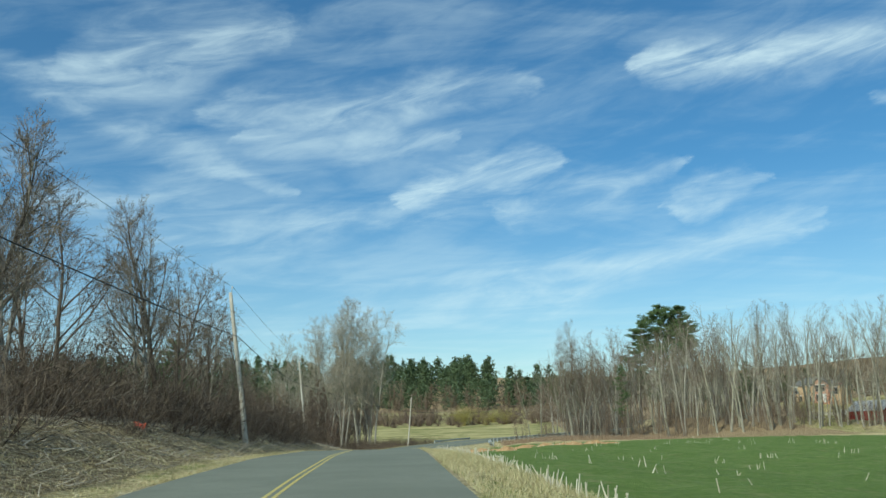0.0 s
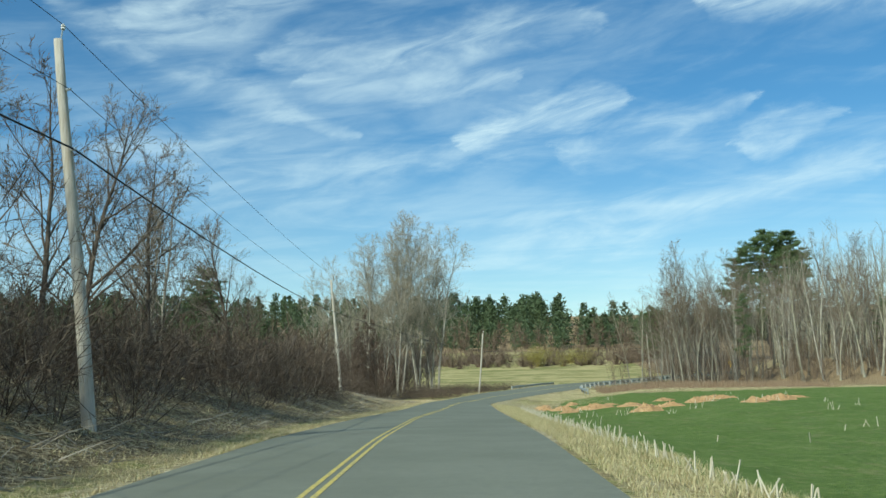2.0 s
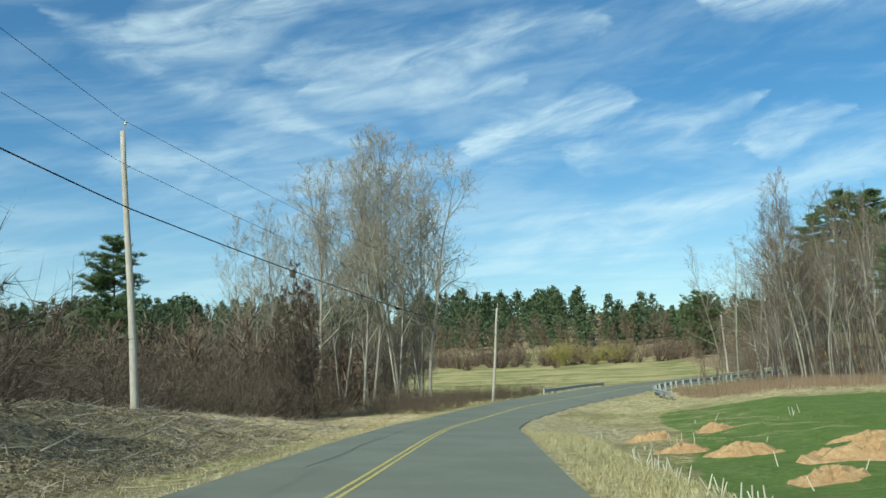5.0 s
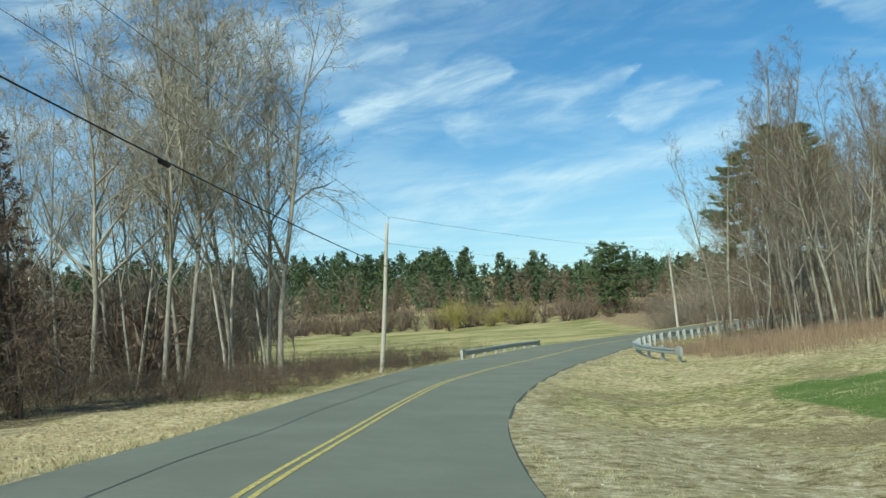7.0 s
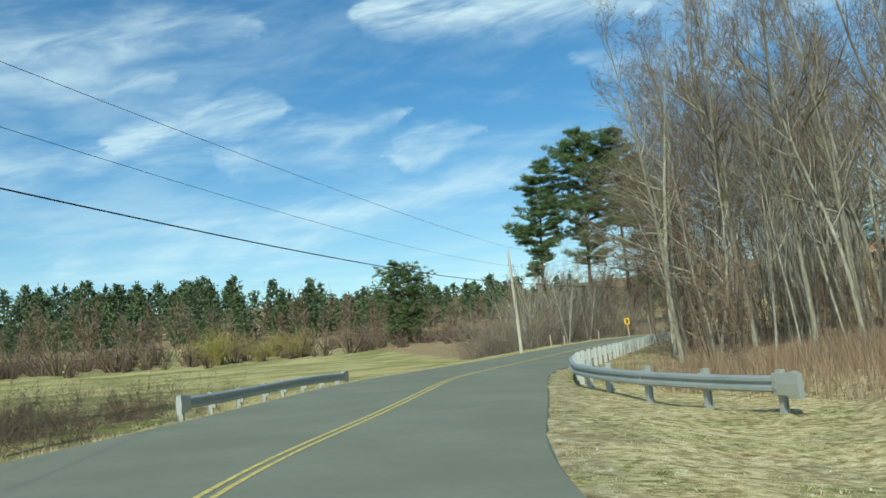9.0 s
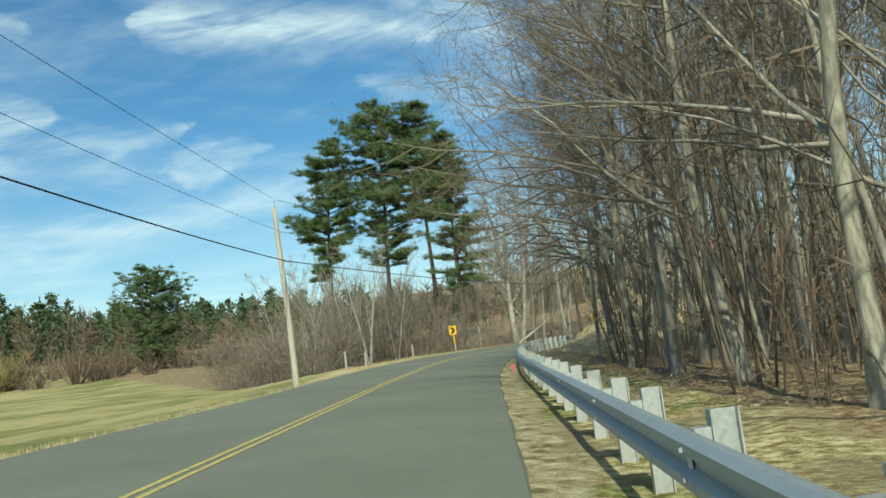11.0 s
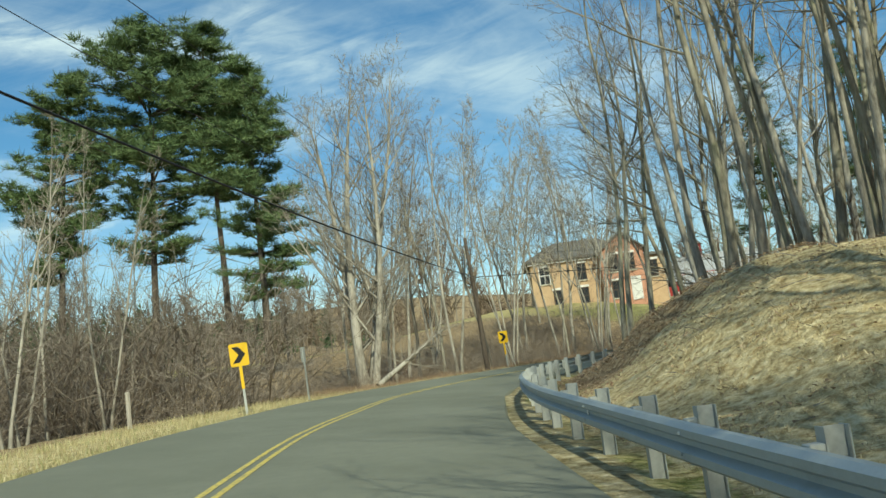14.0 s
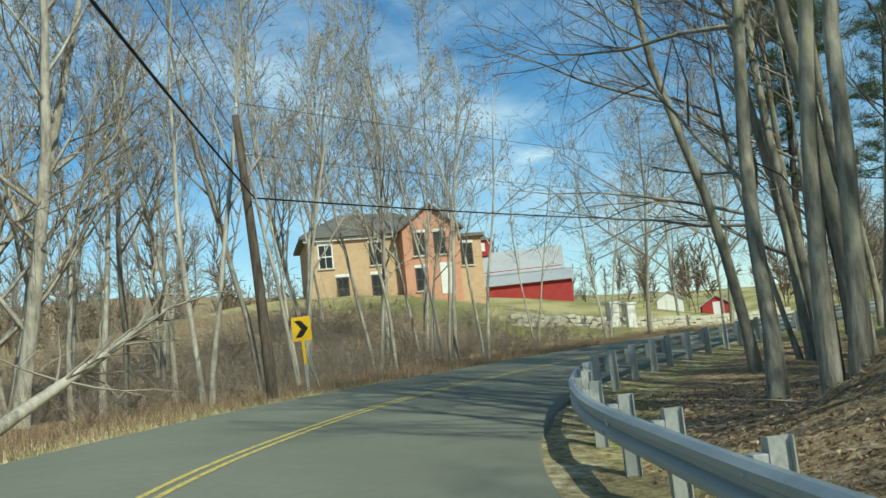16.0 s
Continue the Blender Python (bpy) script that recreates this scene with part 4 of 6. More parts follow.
for k, (sd, hh, rr) in enumerate(((45, 21, 0.19), (46, 22, 0.14), (47, 20, 0.23))):
    tree_kind(f"tall{k}", "bare tree", (BARK_MOSS, BARK_PALE, BARK_MOSS)[k], TWIG_GREY, "tall grey-barked hardwood on the mound", bare_tree(sd, hh, rr, 1 + (k == 2), 0.36, 9, 6, 4, 2, 50, 0.08, 0.28, lean=0.08, twig_r=0.0042, wander=0.11, stout=0.011, stem_spread=0.09))
tree_kind("edge", "bare tree", BARK_MOSS, TWIG_GREY, "leafless tree with long limbs reaching over the guard rail", bare_tree(37, 18, 0.16, 1, 0.20, 16, 8, 7, 4, 66, 0.035, 0.34, lean=0.10, wander=0.10, twig_r=0.0038, stout=0.0085, reach=0.75))
tree_kind("edge_fork", "bare tree", BARK_GREY, TWIG_BROWN, "forked leafless tree with limbs arching over the guard rail", bare_tree(39, 16, 0.17, 2, 0.22, 14, 8, 7, 4, 62, 0.04, 0.34, wander=0.11, twig_r=0.0038, stout=0.0085, reach=0.7, stem_spread=0.16))
tree_kind("edge_open", "bare tree", BARK_MOSS, TWIG_GREY, "leafless tree with long open limbs beside the guard rail", bare_tree(38, 18, 0.15, 1, 0.30, 13, 7, 6, 3, 58, 0.03, 0.36, lean=0.07, wander=0.10, twig_r=0.004, stout=0.0085, reach=0.5))
tree_kind("maple", "bare tree", BARK_PALE, TWIG_TAN, "broad leafless maple with many upright limbs", bare_tree(41, 20, 0.46, 4, 0.12, 17, 7, 6, 4, 48, 0.12, 0.34, stem_spread=0.20, twig_r=0.007, stout=0.014))
tree_kind("sapling", "bare tree", BARK_PALE, TWIG_TAN, "slender leafless young tree beside the road", bare_tree(51, 13, 0.09, 1, 0.38, 10, 6, 4, 3, 40, 0.12, 0.24, lean=0.08, wander=0.09, stout=0.011, twig_r=0.008))
tree_kind("sapling_fork", "bare tree", BARK_PALE, TWIG_TAN, "forked leafless young tree beside the road", bare_tree(52, 14, 0.13, 2, 0.34, 9, 6, 4, 3, 42, 0.10, 0.22, wander=0.09, stout=0.011, twig_r=0.008))
for k, (sd, hh, cl, wd, gp) in enumerate(((61, 38.0, 0.32, 0.185, 0.10), (64, 36.5, 0.50, 0.14, 0.22), (66, 30.5, 0.26, 0.19, 0.28), (67, 34.0, 0.34, 0.155, 0.16))):
    tree_kind(f"pine{k}", "pine tree", BARK_DARK, NEEDLE, ("tall white pine with dense green plates of needles", "tall open-crowned white pine with a long bare trunk", "tall white pine with drooping lower boughs", "narrow ragged white pine with stacked boughs")[k], conifer(sd, hh, 0.42, cl, wd, 0.05, 22, 6, 0.85, 30, gp, 16, 0.30, 0.048))
tree_kind("pine_full", "pine tree", BARK_DARK, NEEDLE, "full round-topped green pine in the field", conifer(62, 17, 0.28, 0.04, 0.46, 0.05, 20, 9, 0.6, 26, 0.08, 13, 0.4, 0.07))
tree_kind("cedar", "conifer", BARK_DARK, NEEDLE, "slim dark green conifer at the wood's edge", conifer(63, 15, 0.12, 0.30, 0.13, 0.03, 22, 4, 0.42, 26, 0.30, 7, 0.3, 0.022))

# elms below y 10 are unseen, added to cast shadows on the road
for key, x, y, s in (("elm", -18.5, 33, 1.0), ("elm_multi", -19.5, 39, 1.1), ("elm", -21.5, 41.0, 1.0), ("elm_slim", -20.5, 47, 1.1), ("elm_multi", -18.6, 56, 1.05), ("elm", -18.4, 58.5, 1.08),
                     ("elm_slim", -19.3, 64, 1.0), ("elm", -20.5, 70, 0.95), ("elm_slim", -19.2, 75, 1.0), ("elm_multi", -20.8, 79, 0.9), ("elm", -19.3, 88, 0.78), ("elm_slim", -23, 30, 1.0), ("elm", -24, 52, 0.9),
                     ("elm_slim", -22, 100, 0.7), ("elm", -15.5, -9, 1.0), ("elm_multi", -13.5, -2, 0.95), ("elm_slim", -17.5, 8, 0.9), ("elm", -14.0, -16, 1.0), ("vine_tree", -19.0, 146, 0.82), ("vine_tree", -20.6, 149, 0.7), ("vine_tree", -21.5, 144, 0.6)):
    plant(key, x, y, s, rng.uniform(0, 360), rng.uniform(0, 3), rng.uniform(0, 360), "trees on the bank")
for key, x, y, s in (("poplar_wide", -12.6, 167.5, 1.0), ("poplar_fork", -15.8, 168, 1.04), ("poplar", -18.2, 167, 1.02), ("poplar_wide", -23.5, 166.5, 0.95), ("poplar", -19.2, 170, 0.92), ("poplar_fork", -21.5, 168, 0.92), ("poplar", -24, 171, 0.85), ("poplar", -16.2, 172, 1.02), ("poplar_fork", -13.9, 171, 0.9), ("poplar", -26.5, 169, 0.72), ("poplar", -29, 172, 0.8), ("poplar_fork", -22.5, 174, 0.85), ("poplar", -14.5, 175, 0.9), ("poplar_fork", -31, 169, 0.75), ("poplar", -18.4, 163, 0.95)):
    plant(key, x, y, s, rng.uniform(0, 360), rng.uniform(0, 3), rng.uniform(0, 360), "pale tree clump")

# the wood inside the bend
spots, tries = [], 0
while len(spots) < 120 and tries < 9000:
    tries += 1
    x, y = rng.uniform(13, 112), rng.uniform(168, 236)
    i, d = nearest(x, y)
    sx = RL[i[0], 0]
    edge = 172 + 0.13 * x - 4.5 * math.exp(-((x - 14) / 6) ** 2)
    dmin = 7.6 if sx < 24 else (11.5 if 30 < sx < 55 else 7.4)
    if y < edge or d[0] < dmin or (x > 88 and y > 205):
        continue
    if y > edge + 14 and rng.uniform() < 0.58:
        continue
    if any((x - a) ** 2 + (y - b) ** 2 < 4.8 for a, b in spots):
        continue
    spots.append((x, y))
for x, y in spots:
    s = rng.uniform(0.84, 1.10) * (0.62 if x < 24 and y < 182 else (1.0 if x < 50 else 1.14))
    if x > 36 and rng.uniform() < (0.55 if 193 < y < 213 and 38 < x < 56 else 0.15):
        continue
    plant(f"wood{rng.integers(5)}" if x < 36 else f"tall{rng.integers(3)}", x, y, s, rng.uniform(0, 360), rng.uniform(0, 4), rng.uniform(0, 360), "trees of the wood")
for k, (x, y) in enumerate(((15.5, 181.5), (17, 183.5), (19.5, 187), (22, 190.5), (24.5, 194), (27, 197), (29, 200), (31.5, 203.5), (64.4, 227.4), (72, 230))):
    j = row_near(x, y)
    d = RL[j, 5] + (3.6 + 1.8 * (k % 2) if k < 8 else 3.0) + rng.uniform(0, 1.0)
    az = math.degrees(math.atan2(-RN[j, 1], -RN[j, 0]))
    plant(("edge", "edge_fork")[k % 2], RL[j, 0] + RN[j, 0] * d, RL[j, 1] + RN[j, 1] * d, rng.uniform(0.85, 1.1) * (0.8 if k < 1 else 1.0), az + rng.uniform(-35, 35), rng.uniform(1, 6), az + rng.uniform(-40, 40), "trees leaning over the guard rail")
for x, y, s, tl, az in ((60, 221.5, 1.0, 3, 120), (62.8, 224.3, 0.95, 5, 100), (65.8, 225.6, 1.05, 6, 95), (69.8, 227.9, 1.0, 9, 110), (72.4, 225.8, 1.0, 4, 100), (75.2, 227.3, 0.95, 5, 90), (78.4, 226.3, 1.1, 3, 200), (68.2, 222.6, 1.1, 3, 100), (56.5, 219.6, 1.0, 4, 130), (81.5, 224.6, 1.0, 3, 90), (73.2, 221.4, 1.1, 2, 90), (86, 226, 1.0, 3, 90)):
    plant("tall1" if y < 222.7 else "edge_open", x, y, s * 0.9, 110 + rng.uniform(-40, 40), tl, az, "trees leaning over the guard rail")
for x, y, s in ((104, 239.5, 0.85), (112, 236, 0.9), (118, 241, 0.8), (125, 239, 0.9), (128, 246, 0.7)):
    plant("poplar_wide", x, y, s * 0.8, rng.uniform(0, 360), group="bare trees by the lawn wall", label="bare spreading tree by the lawn wall")
for x, y, s in ((34.6, 199.8, 0.8), (38.0, 203.6, 0.75), (41.0, 203.2, 0.95), (43.2, 205.0, 0.9), (33.0, 197.0, 0.75)):
    plant(f"wood{(1, 3, 4)[rng.integers(3)]}", x, y, s, rng.uniform(0, 360), rng.uniform(0, 5), rng.uniform(0, 360), "trees of the wood")
for k in range(28):
    j = row_near(*((15, 182), (20, 188.5), (24, 194), (28, 199), (30.5, 202.5))[k % 5])
    d = RL[j, 5] + rng.uniform(5.0, 15.0)
    u = rng.uniform(-2.5, 2.5)
    plant(("wood1", "wood3", "wood4", "wood0")[rng.integers(4)], RL[j, 0] + RN[j, 0] * d + RT[j, 0] * u, RL[j, 1] + RN[j, 1] * d + RT[j, 1] * u, rng.uniform(0.72, 1.0), rng.uniform(0, 360), rng.uniform(0, 4), math.degrees(math.atan2(-RN[j, 1], -RN[j, 0])) + rng.uniform(-50, 50), "trees of the wood")
for k in range(16):
    j = row_near(*((37, 211), (40, 215), (43, 218), (47, 221.5), (51, 225))[k % 5])
    d = RL[j, 5] + rng.uniform(7.5, 19.0)
    u = rng.uniform(-2.0, 2.0)
    plant(("tall0", "tall1", "wood1", "tall2")[rng.integers(4)], RL[j, 0] + RN[j, 0] * d + RT[j, 0] * u, RL[j, 1] + RN[j, 1] * d + RT[j, 1] * u, rng.uniform(0.8, 1.0), rng.uniform(0, 360), rng.uniform(1, 6), rng.uniform(90, 220), "trees of the wood")
for k in range(18):
    j = row_near(*((46, 221.5), (49, 224), (52, 226), (55, 228.2))[k % 4])
    d = RL[j, 5] + rng.uniform(6.5, 16.0)
    u = rng.uniform(-1.6, 1.6)
    plant(("tall0", "tall1", "tall2", "edge_open")[rng.integers(4)], RL[j, 0] + RN[j, 0] * d + RT[j, 0] * u, RL[j, 1] + RN[j, 1] * d + RT[j, 1] * u, rng.uniform(0.85, 1.08), rng.uniform(0, 360), rng.uniform(0, 3), rng.uniform(90, 200), "trees of the wood")
for k in range(30):
    x = 44 + 68 * (k + rng.uniform(0, 1)) / 30
    plant(f"wood{(0, 2, 4)[k % 3]}", x, 173 + 0.13 * x + 13 * rng.uniform(0, 1), rng.uniform(0.98, 1.25), rng.uniform(0, 360), rng.uniform(0, 3), rng.uniform(0, 360), "trees of the wood")
for x, y, s in ((44.6, 206.0, 1.1), (37.0, 200.0, 1.05)):
    plant("edge" if s > 1.07 else "edge_fork", x, y, s, 135 + rng.uniform(-25, 25), 7, 135, "trees leaning over the guard rail")
plant("cedar", 36, 177.2, 1.0)
for x, y, s in ((76.6, 227.4, 1.1), (81.5, 226.8, 1.0), (88, 225.5, 1.05), (78, 221, 0.95)):
    plant("cedar", x, y, s, rng.uniform(0, 360))
for _ in range(14):
    x, y = rng.uniform(60, 104), rng.uniform(203, 229)
    if nearest(x, y)[1][0] > 7.0:
        plant(f"tall{rng.integers(3)}", x, y, rng.uniform(0.75, 1.0), rng.uniform(0, 360), rng.uniform(0, 6), rng.uniform(90, 200), "trees of the wood")
for kind, x, y, s in (("pine0", 72.0, 285.6, 1.0), ("pine1", 78.4, 283.1, 1.0), ("pine2", 77.7, 275.8, 1.0), ("pine3", 65.5, 292.2, 1.0)):
    plant(kind, x, y, s, rng.uniform(0, 360), group="tall pines")
plant("pine_full", 46.6, 321, 1.0)
plant("pine2", -61, 202, 0.84)
plant("maple", 66, 247.4, 1.1)
for x, y, s in ((77, 247.5, 1.5), (78.6, 246.8, 1.35), (84, 250.5, 1.45), (86.8, 247.8, 1.5), (88.2, 246.6, 1.55), (91, 247.5, 1.2), (80.5, 243.5, 1.1), (71, 246, 1.4), (73.5, 251, 1.5)):
    plant(("wood2", "wood0", "poplar_fork")[rng.integers(3)], x, y, s * 0.52, rng.uniform(0, 360), rng.uniform(0, 5), rng.uniform(0, 360), "young trees beside the bend")
for _ in range(30):
    x, y = rng.uniform(66, 104), rng.uniform(236, 262)
    if nearest(x, y)[1][0] > -6.2 or (x > 88 and rng.uniform() < 0.6):
        continue
    plant(("sapling", "sapling_fork")[rng.integers(2)], x, y, rng.uniform(0.85, 1.45), rng.uniform(0, 360), rng.uniform(0, 5), rng.uniform(0, 360), "young trees beside the bend")

for _ in range(16):
    x, y = rng.uniform(38, 48), rng.uniform(233, 252)
    if nearest(x, y)[1][0] < -7:
        plant(("sapling", "sapling_fork")[rng.integers(2)], x, y, rng.uniform(0.6, 0.95), rng.uniform(0, 360), rng.uniform(0, 8), rng.uniform(0, 360), "young trees beside the bend")

# thickets
KINDS = [shrub(s, 2.6, 12, 1.0, 8, 2, 0.009, 0.28, -0.13) for s in range(100, 106)]
REEDY = [shrub(s, 4.5, 7, 0.3, 8, 2, 0.018, 0.10, 0.0) for s in range(110, 114)]
pts = []
while len(pts) < 720:
    k = rng.integers(120, len(RS))
    d = -(RL[k, 4] + 4.6 - 1.0 * (50 < RL[k, 1] < 92) + 6.6 * smooth01(RL[k, 1], 94, 114) + 15 * rng.uniform(0, 1) ** 1.5) if RL[k, 1] < 146 else -rng.uniform(10.5, 22)
    if not 2 < RL[k, 1] < 172:
        continue
    pts.append((RL[k, 0] + RN[k, 0] * d, RL[k, 1] + RN[k, 1] * d, rng.uniform(0.95, 1.8) if RL[k, 1] < 146 else rng.uniform(0.4, 0.8)))
pts += [(rng.uniform(-16, -4.5) + 0.25 * (y0 - 155), y0, rng.uniform(0.42, 0.72)) for y0 in rng.uniform(150, 178, 170)]
pts = [p for p in pts if p[1] < 140 or nearest(p[0], p[1])[1][0] < -7.9]
pts += [(rng.uniform(-44, -21), y0, rng.uniform(1.2, 2.2)) for y0 in rng.uniform(112, 168, 90)]
pts += [(rng.uniform(-62, -24), y0, rng.uniform(2.2, 3.6)) for y0 in rng.uniform(150, 212, 150)]
pts += [(rng.uniform(-24, -14), y0, rng.uniform(0.7, 1.3)) for y0 in rng.uniform(150, 182, 60)]
pts += [(rng.uniform(-29, -19), y0, rng.uniform(1.6, 2.4)) for y0 in rng.uniform(34, 66, 40)]
scatter("thicket", pts, KINDS, TWIG_RED, "dense leafless brown thicket on the bank", "shrubs", rng)
pts = [(rng.uniform(-17, -4.5) + 0.25 * (y0 - 155), y0, rng.uniform(0.4, 0.75)) for y0 in rng.uniform(150, 179, 170)]
pts += [(rng.uniform(11, 38), y0, rng.uniform(0.3, 0.62)) for y0 in rng.uniform(161, 171, 70)]
pts += [(rng.uniform(60, 100), y0, rng.uniform(0.35, 0.7)) for y0 in rng.uniform(240, 256, 110)]
pts = [p for p in pts if abs(nearest(p[0], p[1])[1][0]) > 7.8]
scatter("thicket", pts, KINDS, TWIG_RUST, "low rusty brown leafless shrubs", "shrubs", rng)
pts = [(rng.uniform(36, 52), rng.uniform(234, 256), rng.uniform(1.7, 3.0)) for _ in range(130)]
pts += [(rng.uniform(48, 104), rng.uniform(236, 264), rng.uniform(0.35, 0.75)) for _ in range(300)]
pts += [(rng.uniform(62, 100), rng.uniform(240, 256), rng.uniform(0.4, 0.8)) for _ in range(80)]
pts = [p for p in pts if nearest(p[0], p[1])[1][0] < (-11.5 if p[0] < 49 else -6.5)]
scatter("thicket", pts, KINDS, TWIG_GREY, "leafless grey-brown shrubs beside the bend", "shrubs", rng)

pts = []
while len(pts) < 270:
    x, y = rng.uniform(12, 108), rng.uniform(164, 232)
    i, d = nearest(x, y)
    if y < 168 + 0.13 * x - 3 * math.exp(-((x - 14) / 6) ** 2) or d[0] < (7.0 if RL[i[0], 0] < 28 else 14.0) or (x > 88 and y > 205):
        continue
    pts.append((x, y, rng.uniform(0.6, 1.5)))
for _ in range(22):
    k = rng.integers(row_near(18, 189), row_near(30, 205.5))
    d = RL[k, 5] + rng.uniform(3.0, 12)
    pts.append((RL[k, 0] + RN[k, 0] * d, RL[k, 1] + RN[k, 1] * d, rng.uniform(0.4, 1.1)))
scatter("understory", pts, REEDY, TWIG_BROWN, "thin leafless saplings and brush under the wood", "shrubs", rng)


# ---- distant woods ----
def far_conifer(seed):
    g = np.random.default_rng(seed)
    t = Tubes()
    h = 17.0
    t.tube([(0, 0, -1), (0, 0, h * 0.8)], [0.3, 0.08], 4)
    n = 470
    u = g.uniform(0.03, 1.0, n) ** 0.8
    lay = np.floor(u * 9) / 9 + 0.035 * g.normal(0, 1, n)
    r = h * 0.36 * np.sqrt(np.sin(np.pi * np.clip(u, 0.02, 0.985) ** 0.8)) * (1.05 - 0.35 * u) * g.uniform(0.25, 1.1, n) * (0.8 + 0.35 * np.sin(u * 23 + seed))
    q = g.uniform(0, 6.28, n)
    c = np.stack([np.cos(q) * r, np.sin(q) * r, np.clip(lay, 0.1, 1.0) * h], 1)
    d = g.normal(0, 1, (n, 3)) * np.array([1, 1, 0.6])
    e = g.normal(0, 1, (n, 3)) * np.array([1, 1, 0.6])
    d *= 0.62 / np.linalg.norm(d, axis=1)[:, None]
    e *= 1.05 / np.linalg.norm(e, axis=1)[:, None]
    t.tris(np.stack([c - d, c + d, c + e + (0, 0, 0.35)], 1))
    return t.arrays()


def far_bare(seed, n_limb=34, r=0.08):
    g = np.random.default_rng(seed)
    t = Tubes()
    h = 14.0
    for q in range(1):
        st = limb(g, (g.uniform(-1, 1), g.uniform(-1, 1), -1), (g.normal(0, 0.1), g.normal(0, 0.1), 1), h, 4, 0.06, 0.02)
        t.tube(st, 0.14 * (1 - 0.85 * np.linspace(0, 1, 5)), 3)
        base, tip = [], []
        for _ in range(n_limb):
            p, d = along(st, g.uniform(0.25, 0.97))
            ld = d + g.normal(0, 0.5, 3)
            ld /= np.linalg.norm(ld)
            e = p + ld * g.uniform(2, 4.5)
            base.append(p)
            tip.append(e)
            for _ in range(5):
                w = g.uniform(0.2, 0.9)
                p2 = p * (1 - w) + e * w
                base.append(p2)
                tip.append(p2 + (ld + g.normal(0, 0.6, 3)) * g.uniform(0.7, 1.8))
        t.spikes(base, tip, r)
    return t.arrays()


FC, FB = [far_conifer(s) for s in range(200, 205)], [far_bare(s) for s in range(210, 215)]
pts = []
for _ in range(620):
    x = rng.uniform(-330, 210)
    y = rng.uniform(385, 480) - 0.00045 * (x + 20) ** 2 + (30 if x > 60 else 0)
    pts.append((x, y, rng.uniform(0.46, 0.86) * (1.3 if rng.uniform() < 0.10 else 1.0) * (1 + 0.2 * math.sin(x * 0.045) * math.cos(x * 0.021)) * (1.06 - 0.24 * float(smooth01(x, -70, -10)))))
for _ in range(250):
    pts.append((rng.uniform(-330, 30), rng.uniform(500, 570), rng.uniform(0.75, 1.05)))
scatter("distant_pines", pts, FC, NEEDLE_FAR, "distant dark green pine wood beyond the fields", "woods", rng, (0.85, 1.2))
pts = []
for _ in range(400):
    x = rng.uniform(-330, 260)
    pts.append((x, rng.uniform(340, 392) - 0.0004 * (x + 20) ** 2 + (20 if x > 60 else 0), rng.uniform(0.35, 0.85)))
for _ in range(160):
    pts.append((rng.uniform(100, 330), rng.uniform(235, 380), rng.uniform(0.7, 1.15)))
for _ in range(90):
    pts.append((rng.uniform(125, 300), rng.uniform(120, 236), rng.uniform(0.7, 1.1)))
for _ in range(110):
    pts.append((-38 - 100 * rng.uniform() ** 1.3, rng.uniform(120, 290), rng.uniform(0.45, 0.9)))
pts = [p for p in pts if not (88 < p[0] < 190 and p[1] < 315) and not (-30 < p[0] < 95 and p[1] < 300)]
pts += [(rng.uniform(-72, -24), rng.uniform(160, 216), rng.uniform(0.42, 0.72)) for _ in range(90)]
scatter("distant_trees", pts, FB, TWIG_BROWN, "distant leafless brown woods and scrub", "woods", rng)
FINE = [far_bare(s, 60, 0.03) for s in range(240, 243)]
pts = [(rng.uniform(66, 135), rng.uniform(290, 330), rng.uniform(0.5, 0.85)) for _ in range(50)]
pts += [(rng.uniform(150, 290), rng.uniform(165, 236), rng.uniform(0.8, 1.3)) for _ in range(150)]
pts += [(rng.uniform(-46, -15), rng.uniform(176, 208), rng.uniform(0.4, 0.68)) for _ in range(80)]
scatter("farm_woods", pts, FINE, TWIG_GREY, "grey leafless woods and hedges round the fields", "woods", rng)
pts = [(rng.uniform(60, 104), rng.uniform(250, 284), rng.uniform(0.35, 0.85)) for _ in range(240)]
pts = [p for p in pts if (p[0] - 110) ** 2 + (p[1] - 261) ** 2 > 190]
pts += [(rng.uniform(76, 101), rng.uniform(245, 262), rng.uniform(0.6, 1.15)) for _ in range(130)]
pts = [p for p in pts if nearest(p[0], p[1])[1][0] < -7.5]
scatter("thicket", pts, KINDS, TWIG_GREY, "low grey-brown brush on the slope below the house", "shrubs", rng)
WILLOW = [shrub(s, 5.0, 26, 0.8, 8, 2, 0.05, 0.2, -0.05) for s in range(230, 233)]
pts = [(rng.uniform(4, 26), rng.uniform(306, 322), rng.uniform(0.4, 1.25)) for _ in range(17)]
scatter("willow_scrub", pts, WILLOW, TWIG_OLIVE, "yellow-green budding willows at the field's edge", "shrubs", rng)
